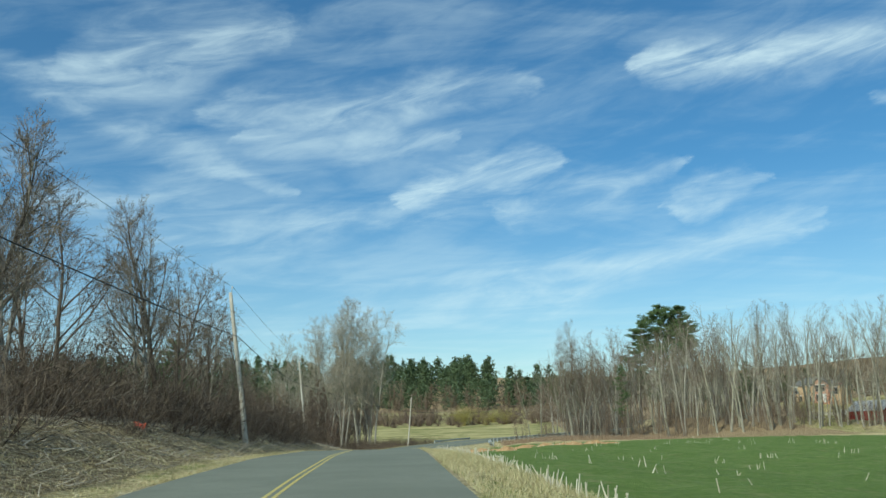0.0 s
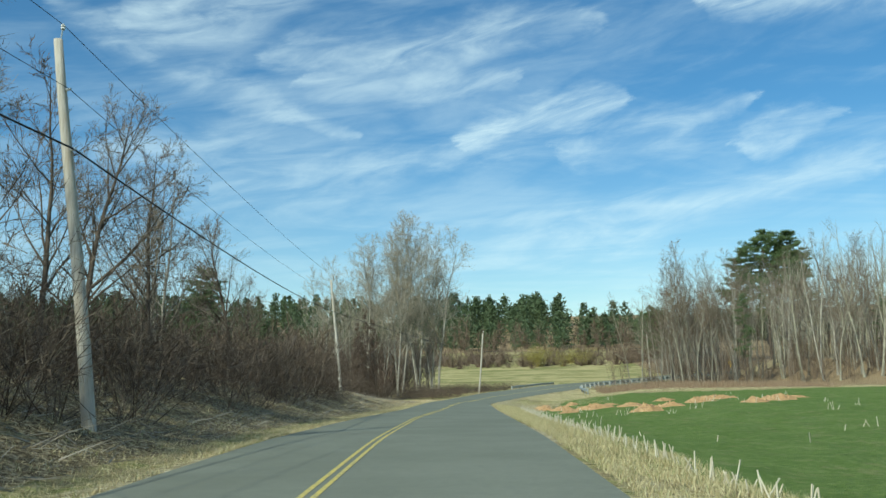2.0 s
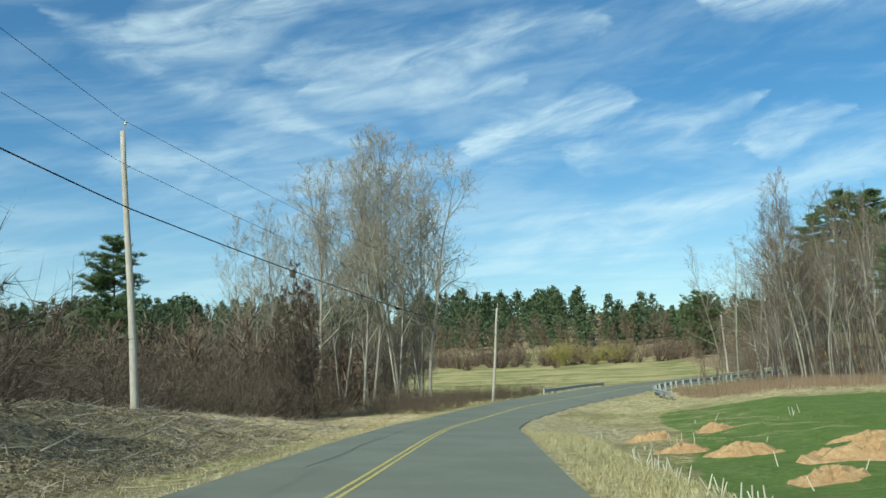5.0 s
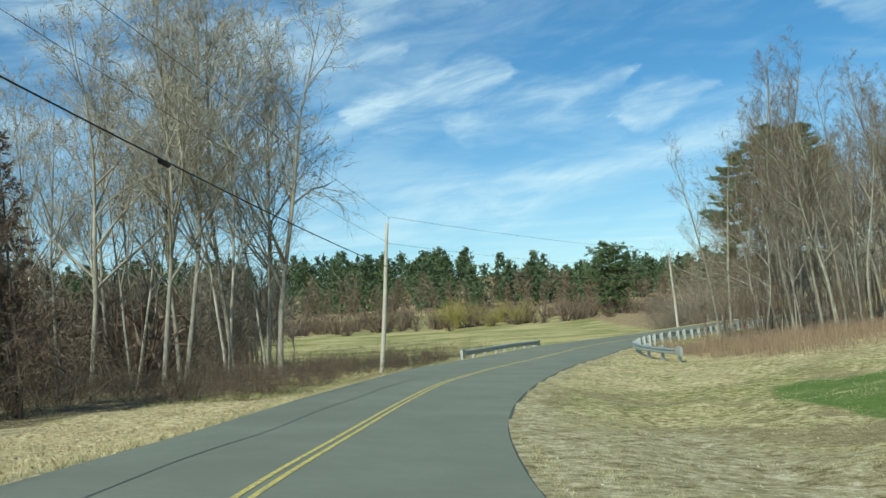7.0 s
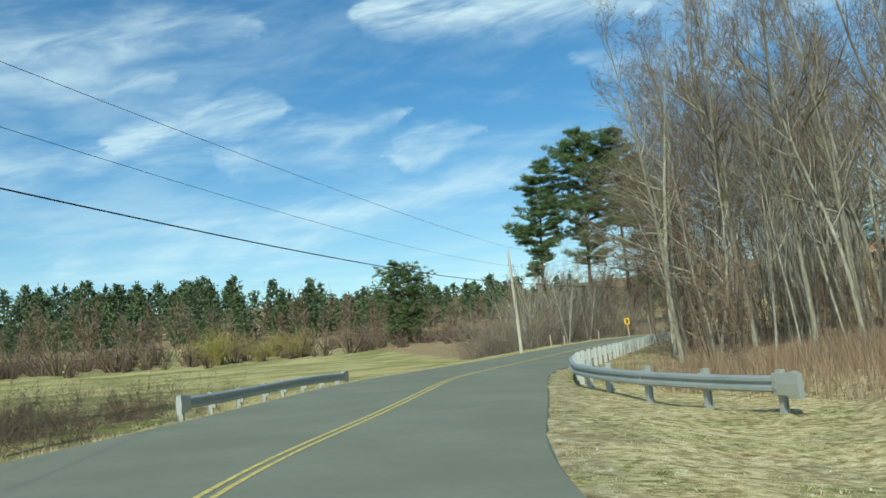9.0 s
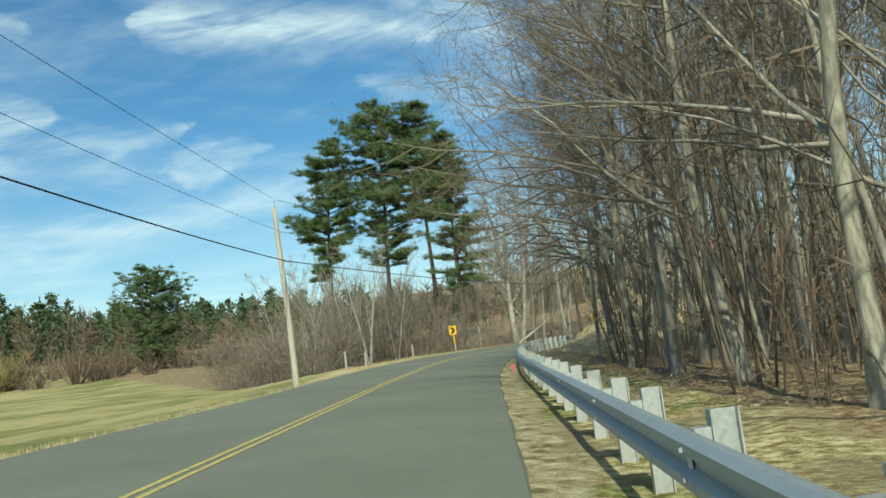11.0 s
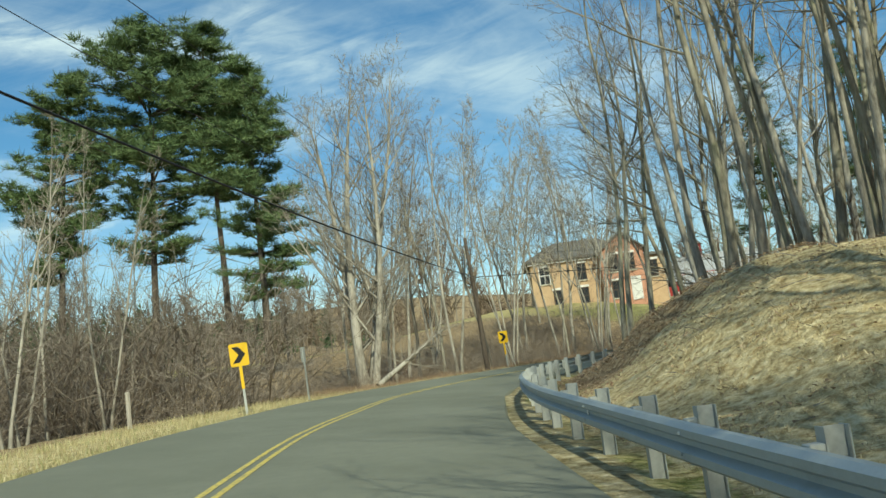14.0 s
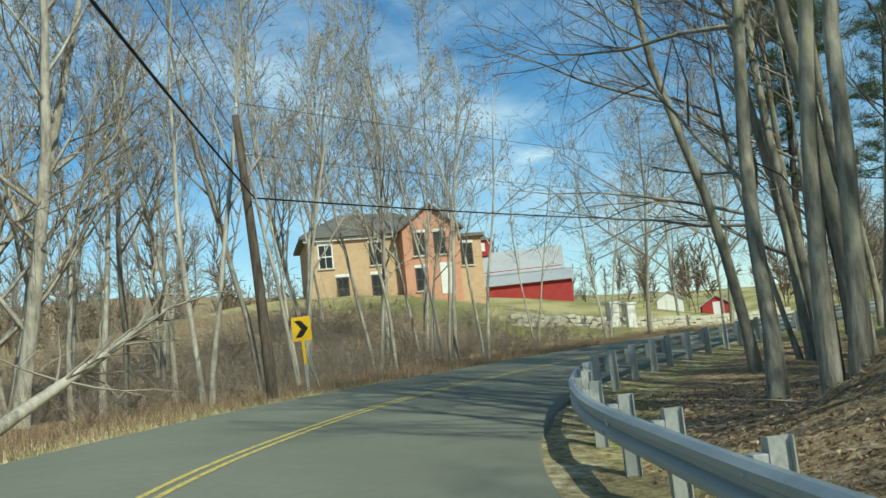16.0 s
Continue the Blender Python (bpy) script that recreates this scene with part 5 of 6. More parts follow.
def far_bush(seed):
    g = np.random.default_rng(seed)
    t = Tubes()
    q, k, n = g.uniform(0, 6.28, 46), g.uniform(0.1, 1, 46), 46
    base = np.stack([np.cos(q) * k * 0.8, np.sin(q) * k * 0.8, np.full(n, -0.2)], 1)
    tip = base + np.stack([np.cos(q) * k * 2.6, np.sin(q) * k * 2.6, g.uniform(2.6, 5.2, n) * (1.05 - 0.35 * k)], 1)
    t.spikes(base, tip, 0.06)
    w = g.uniform(0.35, 0.95, (2 * n, 1))
    b2 = np.tile(base, (2, 1)) * (1 - w) + np.tile(tip, (2, 1)) * w
    t.spikes(b2, b2 + g.normal(0, 0.7, (2 * n, 3)) + (0, 0, 0.5), 0.045)
    return t.arrays()


BUSH = [far_bush(s) for s in range(220, 225)]
pts = [(-46 + 44 * rng.uniform(-1, 0.55), rng.uniform(166, 216), rng.uniform(0.9, 1.7)) for _ in range(90)]
pts += [(rng.uniform(-230, 62), rng.uniform(300, 336) - 0.0004 * (x0 + 20) ** 2, rng.uniform(0.4, 0.95)) for x0 in np.zeros(190)]
scatter("field_scrub", pts, BUSH, TWIG_RUST, "rusty leafless scrub along the field's edge", "shrubs", rng)
pts = [(rng.uniform(-230, 62), rng.uniform(306, 352), rng.uniform(0.5, 1.3)) for _ in range(300)]
pts = [p for p in pts if nearest(p[0], p[1])[1][0] < -8.5]
scatter("field_scrub", pts, BUSH, TWIG_BROWN, "low leafless scrub along the field's far edge", "shrubs", rng)


# ---- signs ----
def chevron_sign(x, y, heading, label, tilt=0.0):
    """A yellow sign with a black chevron, facing along -heading, on a yellow-sleeved steel post."""
    e = empty("chevron_sign", pose(x, y, ground_z(x, y) + 0.22, 0, tilt, heading), label, "road sign", "bend signs")
    bm = bmesh.new()
    box(bm, -0.035, 0.035, 0.0, 0.012, -0.5, 1.85)
    box(bm, -0.035, -0.025, 0.012, 0.04, -0.5, 1.85)
    box(bm, 0.025, 0.035, 0.012, 0.04, -0.5, 1.85)
    part("post", bm, POST_STEEL, e)
    bm = bmesh.new()
    box(bm, -0.045, 0.045, -0.014, -0.003, 0.55, 1.22, 0.003)
    part("post_sleeve", bm, SIGN_Y, e, "yellow reflective post sleeve")
    bm = bmesh.new()
    box(bm, -0.275, 0.275, -0.020, -0.016, 1.22, 1.90)
    es = [ed for ed in bm.edges if abs(ed.verts[0].co.y - ed.verts[1].co.y) > 0.001]
    bmesh.ops.bevel(bm, geom=es, offset=0.03, segments=3, affect="EDGES")
    face = part("sign_face", bm, SIGN_Y, e)
    bm = bmesh.new()
    prof = [(-0.20, 1.80), (0.0, 1.80), (0.19, 1.56), (0.0, 1.32), (-0.20, 1.32), (-0.01, 1.56)]
    a = [bm.verts.new((px, -0.0245, pz)) for px, pz in prof]
    b = [bm.verts.new((px, -0.0205, pz)) for px, pz in prof]
    for idx in ((0, 1, 2, 5), (5, 2, 3, 4)):
        bm.faces.new([a[k] for k in idx])
        bm.faces.new([b[k] for k in idx][::-1])
    for k in range(6):
        bm.faces.new((a[k], b[k], b[(k + 1) % 6], a[(k + 1) % 6]))
    bmesh.ops.recalc_face_normals(bm, faces=bm.faces)
    part("chevron", bm, SIGN_K, face, "black chevron pointing along the bend")
    for z in (1.34, 1.78):
        bm = bmesh.new()
        bmesh.ops.create_cone(bm, cap_ends=True, segments=6, radius1=0.012, radius2=0.012, depth=0.01, matrix=pose(0, -0.028, z, 90))
        part("bolt", bm, POST_STEEL, e)
    return e


chevron_sign(46.5, 229.4, -38, "yellow chevron bend sign on a steel post", -3)
chevron_sign(70.15, 240.0, -66, "yellow chevron bend sign beside a guy wire", -2)

# bare sign back and marker stakes on the left verge
for x, y, h, w in ((51.6, 233.4, 2.0, 0.28),):
    e = empty("sign_post", pose(x, y, ground_z(x, y), 0, -3, 20), "grey steel sign post seen from its back", "sign post")
    bm = bmesh.new()
    part("post", box(bm, -0.03, 0.03, -0.02, 0.02, -0.4, h), POST_STEEL, e)
    bm = bmesh.new()
    part("plate", box(bm, -w / 2, w / 2, 0.02, 0.026, h - 0.55, h, 0.002), POST_STEEL, e, "blank grey back of a sign plate")
for x, y, h in ((32.75, 219.9, 1.3), (43.8, 231.3, 1.2), (36.2, 224.2, 1.0)):
    bm = bmesh.new()
    box(bm, -0.05, 0.05, -0.05, 0.05, -0.3, h, 0.012)
    o = part("wooden_stake", bm, POLE, None)
    o.matrix_basis = pose(x, y, ground_z(x, y), 2, -3, 25)
    tagged(o, "pale weathered wooden stake in the grass verge", "stake", "verge stakes")
t = Tubes()
t.tube([(67.45, 239.3, 5.6), (72.3, 241.2, ground_z(72.3, 241.2))], [0.012, 0.012], 5)
t.tube([(70.9, 240.65, ground_z(72.3, 241.2) + 1.35), (72.3, 241.2, ground_z(72.3, 241.2) - 0.1)], [0.03, 0.03], 6)
tagged(t.object("guy_wire", WHITE), "slanting steel guy wire with a pale guard", "guy wire")
bm = bmesh.new()
j = row_near(28.2, 197.4)
box(bm, -0.018, 0.018, -0.012, 0.012, -0.1, 0.27, 0.004)
box(bm, -0.07, 0.07, -0.004, 0.004, 0.20, 0.275)
PINK = mat_plain("pink_marker_paint", (0.72, 0.06, 0.10), (0.85, 0.12, 0.17), 5, 0.6, 0.0)
q = RL[j, 5] + 0.45
o = part("marker_flag", bm, PINK, None)
o.matrix_basis = pose(RL[j, 0] + RN[j, 0] * q, RL[j, 1] + RN[j, 1] * q, ground_z(RL[j, 0] + RN[j, 0] * q, RL[j, 1] + RN[j, 1] * q), 0, 0, -40)
tagged(o, "bright pink marker flag at the guard rail", "marker")


# ---- the farm on its rise ----
BRICK_TAN = mat_plain("buff_brick", (0.42, 0.285, 0.165), (0.60, 0.43, 0.265), 14, 0.85, 0.3, (1, 1, 3))
BRICK_RED = mat_plain("salmon_brick", (0.44, 0.215, 0.135), (0.64, 0.345, 0.23), 14, 0.85, 0.3, (1, 1, 3))
SLATE = mat_plain("grey_slate_roof", (0.105, 0.10, 0.09), (0.19, 0.18, 0.155), 8, 0.75, 0.4, (1, 1, 4))
TIN = mat_plain("grey_metal_roof", (0.33, 0.33, 0.33), (0.48, 0.48, 0.47), 3, 0.5, 0.2, (4, 1, 1))
BARN_RED = mat_plain("red_barn_boards", (0.27, 0.028, 0.026), (0.42, 0.06, 0.05), 9, 0.85, 0.3, (6, 6, 0.4))
STONE = mat_plain("pale_stone_wall", (0.40, 0.37, 0.29), (0.62, 0.57, 0.46), 4, 0.9, 0.5)
GLASS = Mat("window_glass", 0.08, 0, 0.6).color((0.03, 0.035, 0.04)).m


def prism(bm, pts_low, pts_high):
    """Closes a body between two polygons of equal length."""
    a = [bm.verts.new(p) for p in pts_low]
    b = [bm.verts.new(p) for p in pts_high]
    n = len(a)
    bm.faces.new(a[::-1])
    bm.faces.new(b)
    for k in range(n):
        bm.faces.new((a[k], a[(k + 1) % n], b[(k + 1) % n], b[k]))
    bmesh.ops.recalc_face_normals(bm, faces=bm.faces)
    return bm


def hip_roof(x0, x1, y0, y1, z, h, over, run):
    bm = bmesh.new()
    x0, x1, y0, y1 = x0 - over, x1 + over, y0 - over, y1 + over
    ym = (y0 + y1) / 2
    v = [bm.verts.new(p) for p in ((x0, y0, z), (x1, y0, z), (x1, y1, z), (x0, y1, z), (x0 + run, ym, z + h), (x1 - run, ym, z + h))]
    lo = [bm.verts.new((p[0], p[1], z - 0.22)) for p in ((x0, y0), (x1, y0), (x1, y1), (x0, y1))]
    for f in ((0, 1, 5, 4), (1, 2, 5), (2, 3, 4, 5), (3, 0, 4)):
        bm.faces.new([v[k] for k in f])
    for k in range(4):
        bm.faces.new((v[k], lo[k], lo[(k + 1) % 4], v[(k + 1) % 4]))
    bm.faces.new(lo)
    bmesh.ops.recalc_face_normals(bm, faces=bm.faces)
    return bm


def gable_roof(x0, x1, y0, y1, z, h, over, thick=0.18, axis="y"):
    """Two slabs; the ridge runs along the axis."""
    bm = bmesh.new()
    if axis == "y":
        xm = (x0 + x1) / 2
        prof = [(x0 - over, z - over * h / (xm - x0)), (xm, z + h), (x1 + over, z - over * h / (xm - x0))]
        ring = [(p[0], p[1]) for p in prof] + [(p[0], p[1] - thick) for p in prof[::-1]]
        prism(bm, [(a, y0 - over, b) for a, b in ring], [(a, y1 + over, b) for a, b in ring])
    else:
        ym = (y0 + y1) / 2
        prof = [(y0 - over, z - over * h / (ym - y0)), (ym, z + h), (y1 + over, z - over * h / (ym - y0))]
        ring = [(p[0], p[1]) for p in prof] + [(p[0], p[1] - thick) for p in prof[::-1]]
        prism(bm, [(x0 - over, a, b) for a, b in ring], [(x1 + over, a, b) for a, b in ring])
    return bm


DARKWOOD = mat_plain("dark_sash_wood", (0.05, 0.035, 0.025), (0.11, 0.08, 0.06), 12, 0.7, 0.2)


def window(house, name, x, y, z, w, h, paint):
    """A sash window set in a wall that faces -y."""
    bm = bmesh.new()
    for a in (box(bm, x - w / 2 - 0.1, x - w / 2, y - 0.06, y + 0.1, z, z + h), box(bm, x + w / 2, x + w / 2 + 0.1, y - 0.06, y + 0.1, z, z + h), box(bm, x - w / 2 - 0.1, x + w / 2 + 0.1, y - 0.06, y + 0.1, z + h, z + h + 0.1), box(bm, x - w / 2, x + w / 2, y - 0.04, y + 0.05, z + h * 0.48, z + h * 0.53), box(bm, x - 0.025, x + 0.025, y - 0.035, y + 0.05, z, z + h)):
        pass
    fr = part("window_frame", bm, paint, house, "white painted sash window" if paint is WHITE else "dark sash window under a white lintel")
    bm = bmesh.new()
    part("pane", box(bm, x - w / 2, x + w / 2, y - 0.02, y + 0.02, z, z + h), GLASS, fr)
    bm = bmesh.new()
    part("window_sill", box(bm, x - w / 2 - 0.18, x + w / 2 + 0.18, y - 0.14, y + 0.06, z - 0.14, z - 0.005, 0.01), STONE, fr)
    bm = bmesh.new()
    part("lintel", box(bm, x - w / 2 - 0.18, x + w / 2 + 0.18, y - 0.08, y + 0.06, z + h + 0.105, z + h + 0.34, 0.01), WHITE, fr)


def brick_house():
    hx, hy = 110.0, 261.0
    e = empty("brick_house", pose(hx, hy, ground_z(hx, hy) - 0.3, 0, 0, -48.7), "two-storey buff and salmon brick farmhouse with a slate roof", "house")
    bm = bmesh.new()
    part("wall", box(bm, -7, 0.4, 0, 9, -1.5, 5.3), BRICK_TAN, e, "buff brick main wall")
    bm = bmesh.new()
    part("wall", box(bm, 0.4, 4.9, -1.6, 8.5, -1.5, 5.6), BRICK_RED, e, "salmon brick bay wall")
    bm = bmesh.new()
    part("wall", box(bm, 4.9, 7.4, 0.6, 8, -1.5, 4.7), BRICK_TAN, e, "buff brick wing wall")
    part("roof", hip_roof(-7, 4.0, 0, 9, 5.5, 2.3, 0.55, 3.6), SLATE, e, "grey slate hip roof")
    bm = bmesh.new()
    prism(bm, [(0.4, -1.6, 5.6), (4.9, -1.6, 5.6), (2.65, -1.6, 7.3)], [(0.4, 4.0, 5.6), (4.9, 4.0, 5.6), (2.65, 4.0, 7.3)])
    part("gable", bm, BRICK_RED, e)
    part("roof", gable_roof(0.4, 4.9, -1.6, 4.5, 5.62, 1.75, 0.45), SLATE, e, "gabled slate roof over the bay")
    bm = bmesh.new()
    part("cornice", box(bm, 4.905, 7.7, 0.2, 8.3, 4.7, 5.0, 0.03), SLATE, e, "dark flat cornice")
    bm = bmesh.new()
    part("cornice", box(bm, -7.3, 0.35, -0.3, -0.02, 5.0, 5.27, 0.02), WHITE, e)
    window(e, "window", -5.6, 0.0, 2.9, 1.0, 1.8, WHITE)
    for x, y, z in ((-1.6, 0.0, 2.9), (-1.6, 0.0, 0.3), (-4.4, 0.0, 0.3), (1.7, -1.6, 3.2), (3.4, -1.6, 3.2), (1.7, -1.6, 0.4), (6.1, 0.6, 2.4)):
        window(e, "window", x, y, z, 0.8, 1.7, DARKWOOD)
    bm = bmesh.new()
    door = part("door", box(bm, 3.2, 4.3, -1.68, -1.58, 0.0, 2.5, 0.01), WHITE, e, "white panelled front door")
    bm = bmesh.new()
    part("door_knob", box(bm, 4.1, 4.16, -1.73, -1.68, 1.1, 1.16, 0.01), STEEL, door)


def barn():
    bx, by = 158.0, 275.0
    e = empty("barn", pose(bx, by, ground_z(bx, by) - 0.3, 0, 0, -68), "red boarded barn with grey metal roofs and a cupola", "barn")
    bm = bmesh.new()
    part("wall", box(bm, -5, 9.5, 4, 12, -2, 4.2), BARN_RED, e)
    bm = bmesh.new()
    part("wall", box(bm, -3.5, 10.5, -1, 4, -2, 1.9), BARN_RED, e)
    part("roof", gable_roof(-5, 9.5, 4, 12, 4.1, 3.3, 0.4, 0.15, "x"), TIN, e)
    bm = bmesh.new()
    prism(bm, [(-3.9, -1.5, 1.75), (10.9, -1.5, 1.75), (10.9, -1.5, 1.87), (-3.9, -1.5, 1.87)], [(-3.9, 4.0, 3.55), (10.9, 4.0, 3.55), (10.9, 4.0, 3.67), (-3.9, 4.0, 3.67)])
    part("roof", bm, TIN, e, "grey metal lean-to roof")
    bm = bmesh.new()
    box(bm, -6, -2.8, -3.5, 3, -2, 2.0)
    part("wall", bm, BARN_RED, e)
    part("roof", gable_roof(-6, -2.8, -3.5, 3, 2.0, 1.5, 0.3, 0.12, "y"), TIN, e)
    for x in (-5.1, -3.7):
        bm = bmesh.new()
        part("window", box(bm, x - 0.3, x + 0.3, -3.56, -3.46, 0.2, 1.1), WHITE, e, "small white barn window")
    bm = bmesh.new()
    cup = part("cupola", box(bm, -2.7, -0.5, 6.9, 9.1, 6.9, 9.2), BARN_RED, e)
    bm = bmesh.new()
    part("cupola_roof", prism(bm, [(-3.0, 6.6, 9.2), (-0.2, 6.6, 9.2), (-0.2, 9.4, 9.2), (-3.0, 9.4, 9.2)], [(-1.7, 7.9, 10.5), (-1.5, 7.9, 10.5), (-1.5, 8.1, 10.5), (-1.7, 8.1, 10.5)]), SLATE, cup)
    bm = bmesh.new()
    part("cupola_louvre", box(bm, -2.1, -1.1, 6.84, 6.9, 7.6, 8.8), WHITE, cup)


def shed(x, y, rz, w, d, h, wall, roof, label):
    e = empty("shed", pose(x, y, ground_z(x, y), 0, 0, rz), label, "shed")
    bm = bmesh.new()
    part("wall", box(bm, -w / 2, w / 2, 0, d, -1, h), wall, e)
    bm = bmesh.new()
    prism(bm, [(-w / 2, 0, h), (w / 2, 0, h), (0, 0, h + w * 0.3)], [(-w / 2, d, h), (w / 2, d, h), (0, d, h + w * 0.3)])
    part("gable", bm, wall, e)
    part("roof", gable_roof(-w / 2, w / 2, 0, d, h + 0.02, w * 0.31, 0.3, 0.12, "y"), roof, e)
    bm = bmesh.new()
    part("door", box(bm, -0.5, 0.5, -0.05, 0.03, 0, 2.0), WHITE, e)


brick_house()
barn()
shed(168, 254, -75, 3.4, 5, 1.7, WHITE, TIN, "small white gabled shed beyond the lawn")
shed(178, 250, -75, 4, 5, 1.7, BARN_RED, TIN, "small red shed with a grey roof")
shed(104, 205, 30, 7, 9, 3.0, BARN_RED, TIN, "red outbuilding seen through the wood")


def stone_wall(p, q, n, h):
    """A dry stone wall of separate blocks between two points, in three courses."""
    e = empty("stone_wall", pose(p[0], p[1], ground_z(*p)), "low pale stone retaining wall along the lawn", "wall")
    g = np.random.default_rng(5)
    d = Vector((q[0] - p[0], q[1] - p[1], 0))
    ang = math.degrees(math.atan2(d.y, d.x))
    protos = []
    for k in range(4):
        bm = bmesh.new()
        box(bm, -0.5, 0.5, -0.2, 0.2, -0.5, 0.5, 0.05)
        for v in bm.verts:
            v.co += Vector(g.normal(0, 0.02, 3))
        protos.append(part("stone", bm, STONE, e))
    used = 0
    ln, z0 = d.length / n, ground_z(*p)
    for c in range(3):
        for k in range(n):
            u = (k + 0.5 + 0.5 * (c % 2)) / n
            if u > 1:
                continue
            x, y = d.x * u, d.y * u
            z = ground_z(p[0] + x, p[1] + y) - z0 - 0.1 + (c + 0.5) * h / 3
            m = pose(x, y, z, 0, 0, ang + g.normal(0, 2)) @ Matrix.Diagonal((ln * 0.985, 1.0, h / 3 * 0.97, 1))
            if used < 4:
                protos[used].matrix_basis = m
            else:
                share("stone", protos[g.integers(4)], e, m)
            used += 1
    return e


stone_wall((103.0, 248.4), (109.0, 243.9), 9, 0.85)
stone_wall((110.0, 243.1), (122, 233.5), 16, 0.85)
for x, y in ((109.5, 243.5), (110.4, 242.6)):
    bm = bmesh.new()
    box(bm, -0.35, 0.35, -0.35, 0.35, -0.4, 1.6, 0.03)
    box(bm, -0.45, 0.45, -0.45, 0.45, 1.6, 1.75, 0.03)
    o = part("gate_pillar", bm, WHITE, None)
    o.matrix_basis = pose(x, y, ground_z(x, y), 0, 0, -37)
    tagged(o, "white painted stone gate pillar at the lawn wall", "pillar", "gate pillars")


# ---- field details ----
def soil_heap(x, y, r, h, seed, label):
    g = np.random.default_rng(seed)
    n, m = 9, 22
    v, f = [], []
    for i in range(n):
        for j in range(m):
            q = j * 2 * math.pi / m
            rr = r * (i / (n - 1)) * (1 + 0.18 * math.sin(2 * q + seed) + 0.12 * math.sin(5 * q + 2 * seed))
            px, py = rr * math.cos(q) * 1.35, rr * math.sin(q)
            z = h * math.cos(0.5 * math.pi * i / (n - 1)) ** 1.3 * (0.85 + 0.30 * math.sin(2 * q + seed) * i / n + 0.2 * math.sin(3 * q + i)) + 0.16 * h * g.normal() * (i < n - 1)
            gz = ground_z(x + px, y + py) - ground_z(x, y)
            v.append((px, py, gz + max(z, -0.03) - 0.05 * (i == n - 1)))
    for i in range(n - 1):
        for j in range(m):
            a, b = i * m + j, i * m + (j + 1) % m
            f.append((a, b, b + m, a + m))
    ob = mesh_ob("soil_heap", v, f, SOIL, smooth=False)
    ob.matrix_basis = pose(x, y, ground_z(x, y))
    tagged(ob, label, "soil heap", "heaps in the crop field")


for k, (x, y, r, h) in enumerate(((2.3, 100, 1.2, 0.5), (4.4, 103.5, 2.2, 0.75), (2.3, 107, 1.4, 0.5), (0.9, 108.5, 1.1, 0.4), (7.0, 101, 1.6, 0.5), (6.5, 89.5, 1.9, 0.8), (10.0, 104.5, 1.5, 0.5), (11.5, 97.5, 1.6, 0.7), (14.9, 107, 2.2, 0.6),
                                  (8.2, 91.5, 1.4, 0.5), (1.2, 116, 1.5, 0.7), (3.8, 117.5, 1.3, 0.6), (13.5, 91, 1.7, 0.6), (16.5, 96, 1.8, 0.7), (19, 102, 2.0, 0.6), (6.0, 107.5, 1.5, 0.4))):
    soil_heap(x, y, r * 0.54, h * 0.52, k, "loose heap of sandy orange soil on the green crop")

g = np.random.default_rng(77)
t = Tubes()
stub = []
for _ in range(420):
    k = g.integers(134, 330)
    stub.append((RL[k, 0] + RN[k, 0] * (5.7 + abs(g.normal(0, 0.25))), RL[k, 1] + g.normal(0, 0.2)))
for _ in range(110):
    k, d = g.integers(140, 380), g.uniform(6, 45)
    cx, cy = RL[k, 0] + RN[k, 0] * d, RL[k, 1]
    stub += [(cx + g.normal(0, 0.25), cy + g.normal(0, 0.25)) for _ in range(g.integers(1, 5))]
stub = np.array(stub)
zz = land(stub[:, 0], stub[:, 1])
base = np.column_stack([stub, zz - 0.03])
tip = base + np.column_stack([g.normal(0, 0.09, len(stub)), g.normal(0, 0.09, len(stub)), g.uniform(0.16, 0.42, len(stub))])
for b, e in zip(base, tip):
    t.tube([b, (b + e) / 2, e], [0.016, 0.014, 0.011], 4, cap=True)
tagged(t.object("corn_stubble", STUBBLE), "pale cut corn stalks standing in the green crop", "stubble", kind="stuff")


def blades(name, n, place, hmin, hmax, width, material, label, category, seed, lay=0.5, clump=0.12):
    g = np.random.default_rng(seed)
    c = place(g, n // 5)
    c = np.repeat(c, 5, 0) + g.normal(0, clump, (len(c) * 5, 2))
    z = land(c[:, 0], c[:, 1])
    i, d = nearest(c[:, 0], c[:, 1])
    ok = (d > RL[i, 5] + 0.12) | (d < -RL[i, 4] - 0.12)
    c, z = c[ok], z[ok]
    k = len(c)
    h = g.uniform(hmin, hmax, k)
    q = g.uniform(0, 6.28, k)
    b = np.column_stack([c, z - 0.02])
    side = np.column_stack([np.cos(q), np.sin(q), np.zeros(k)]) * width * g.uniform(0.7, 1.3, (k, 1))
    tipv = b + np.column_stack([g.normal(0, lay, k) * h, g.normal(0, lay, k) * h, h])
    t = Tubes()
    t.tris(np.stack([b - side, b + side, tipv], 1))
    return tagged(t.object(name, material), label, category, kind="stuff")


def beside(side, lo, hi, k0, k1, power=1.0):
    def place(g, n):
        k = g.integers(k0, k1, n)
        o = lo + (hi - lo) * g.uniform(0, 1, n) ** power
        d = np.where(side > 0, RL[k, 5] + o, -RL[k, 4] - o)
        return RL[k, :2] + RN[k] * d[:, None] + RT[k] * g.uniform(-0.25, 0.25, (n, 1))
    return place


E1, E2 = row_near(-3, 14), row_near(72, 234)
blades("verge_grass", 80000, beside(1, 0.1, 2.6, E1, row_near(-6, 118)), 0.04, 0.18, 0.007, STRAW, "dead straw-coloured grass on the road verge", "grass", 1)
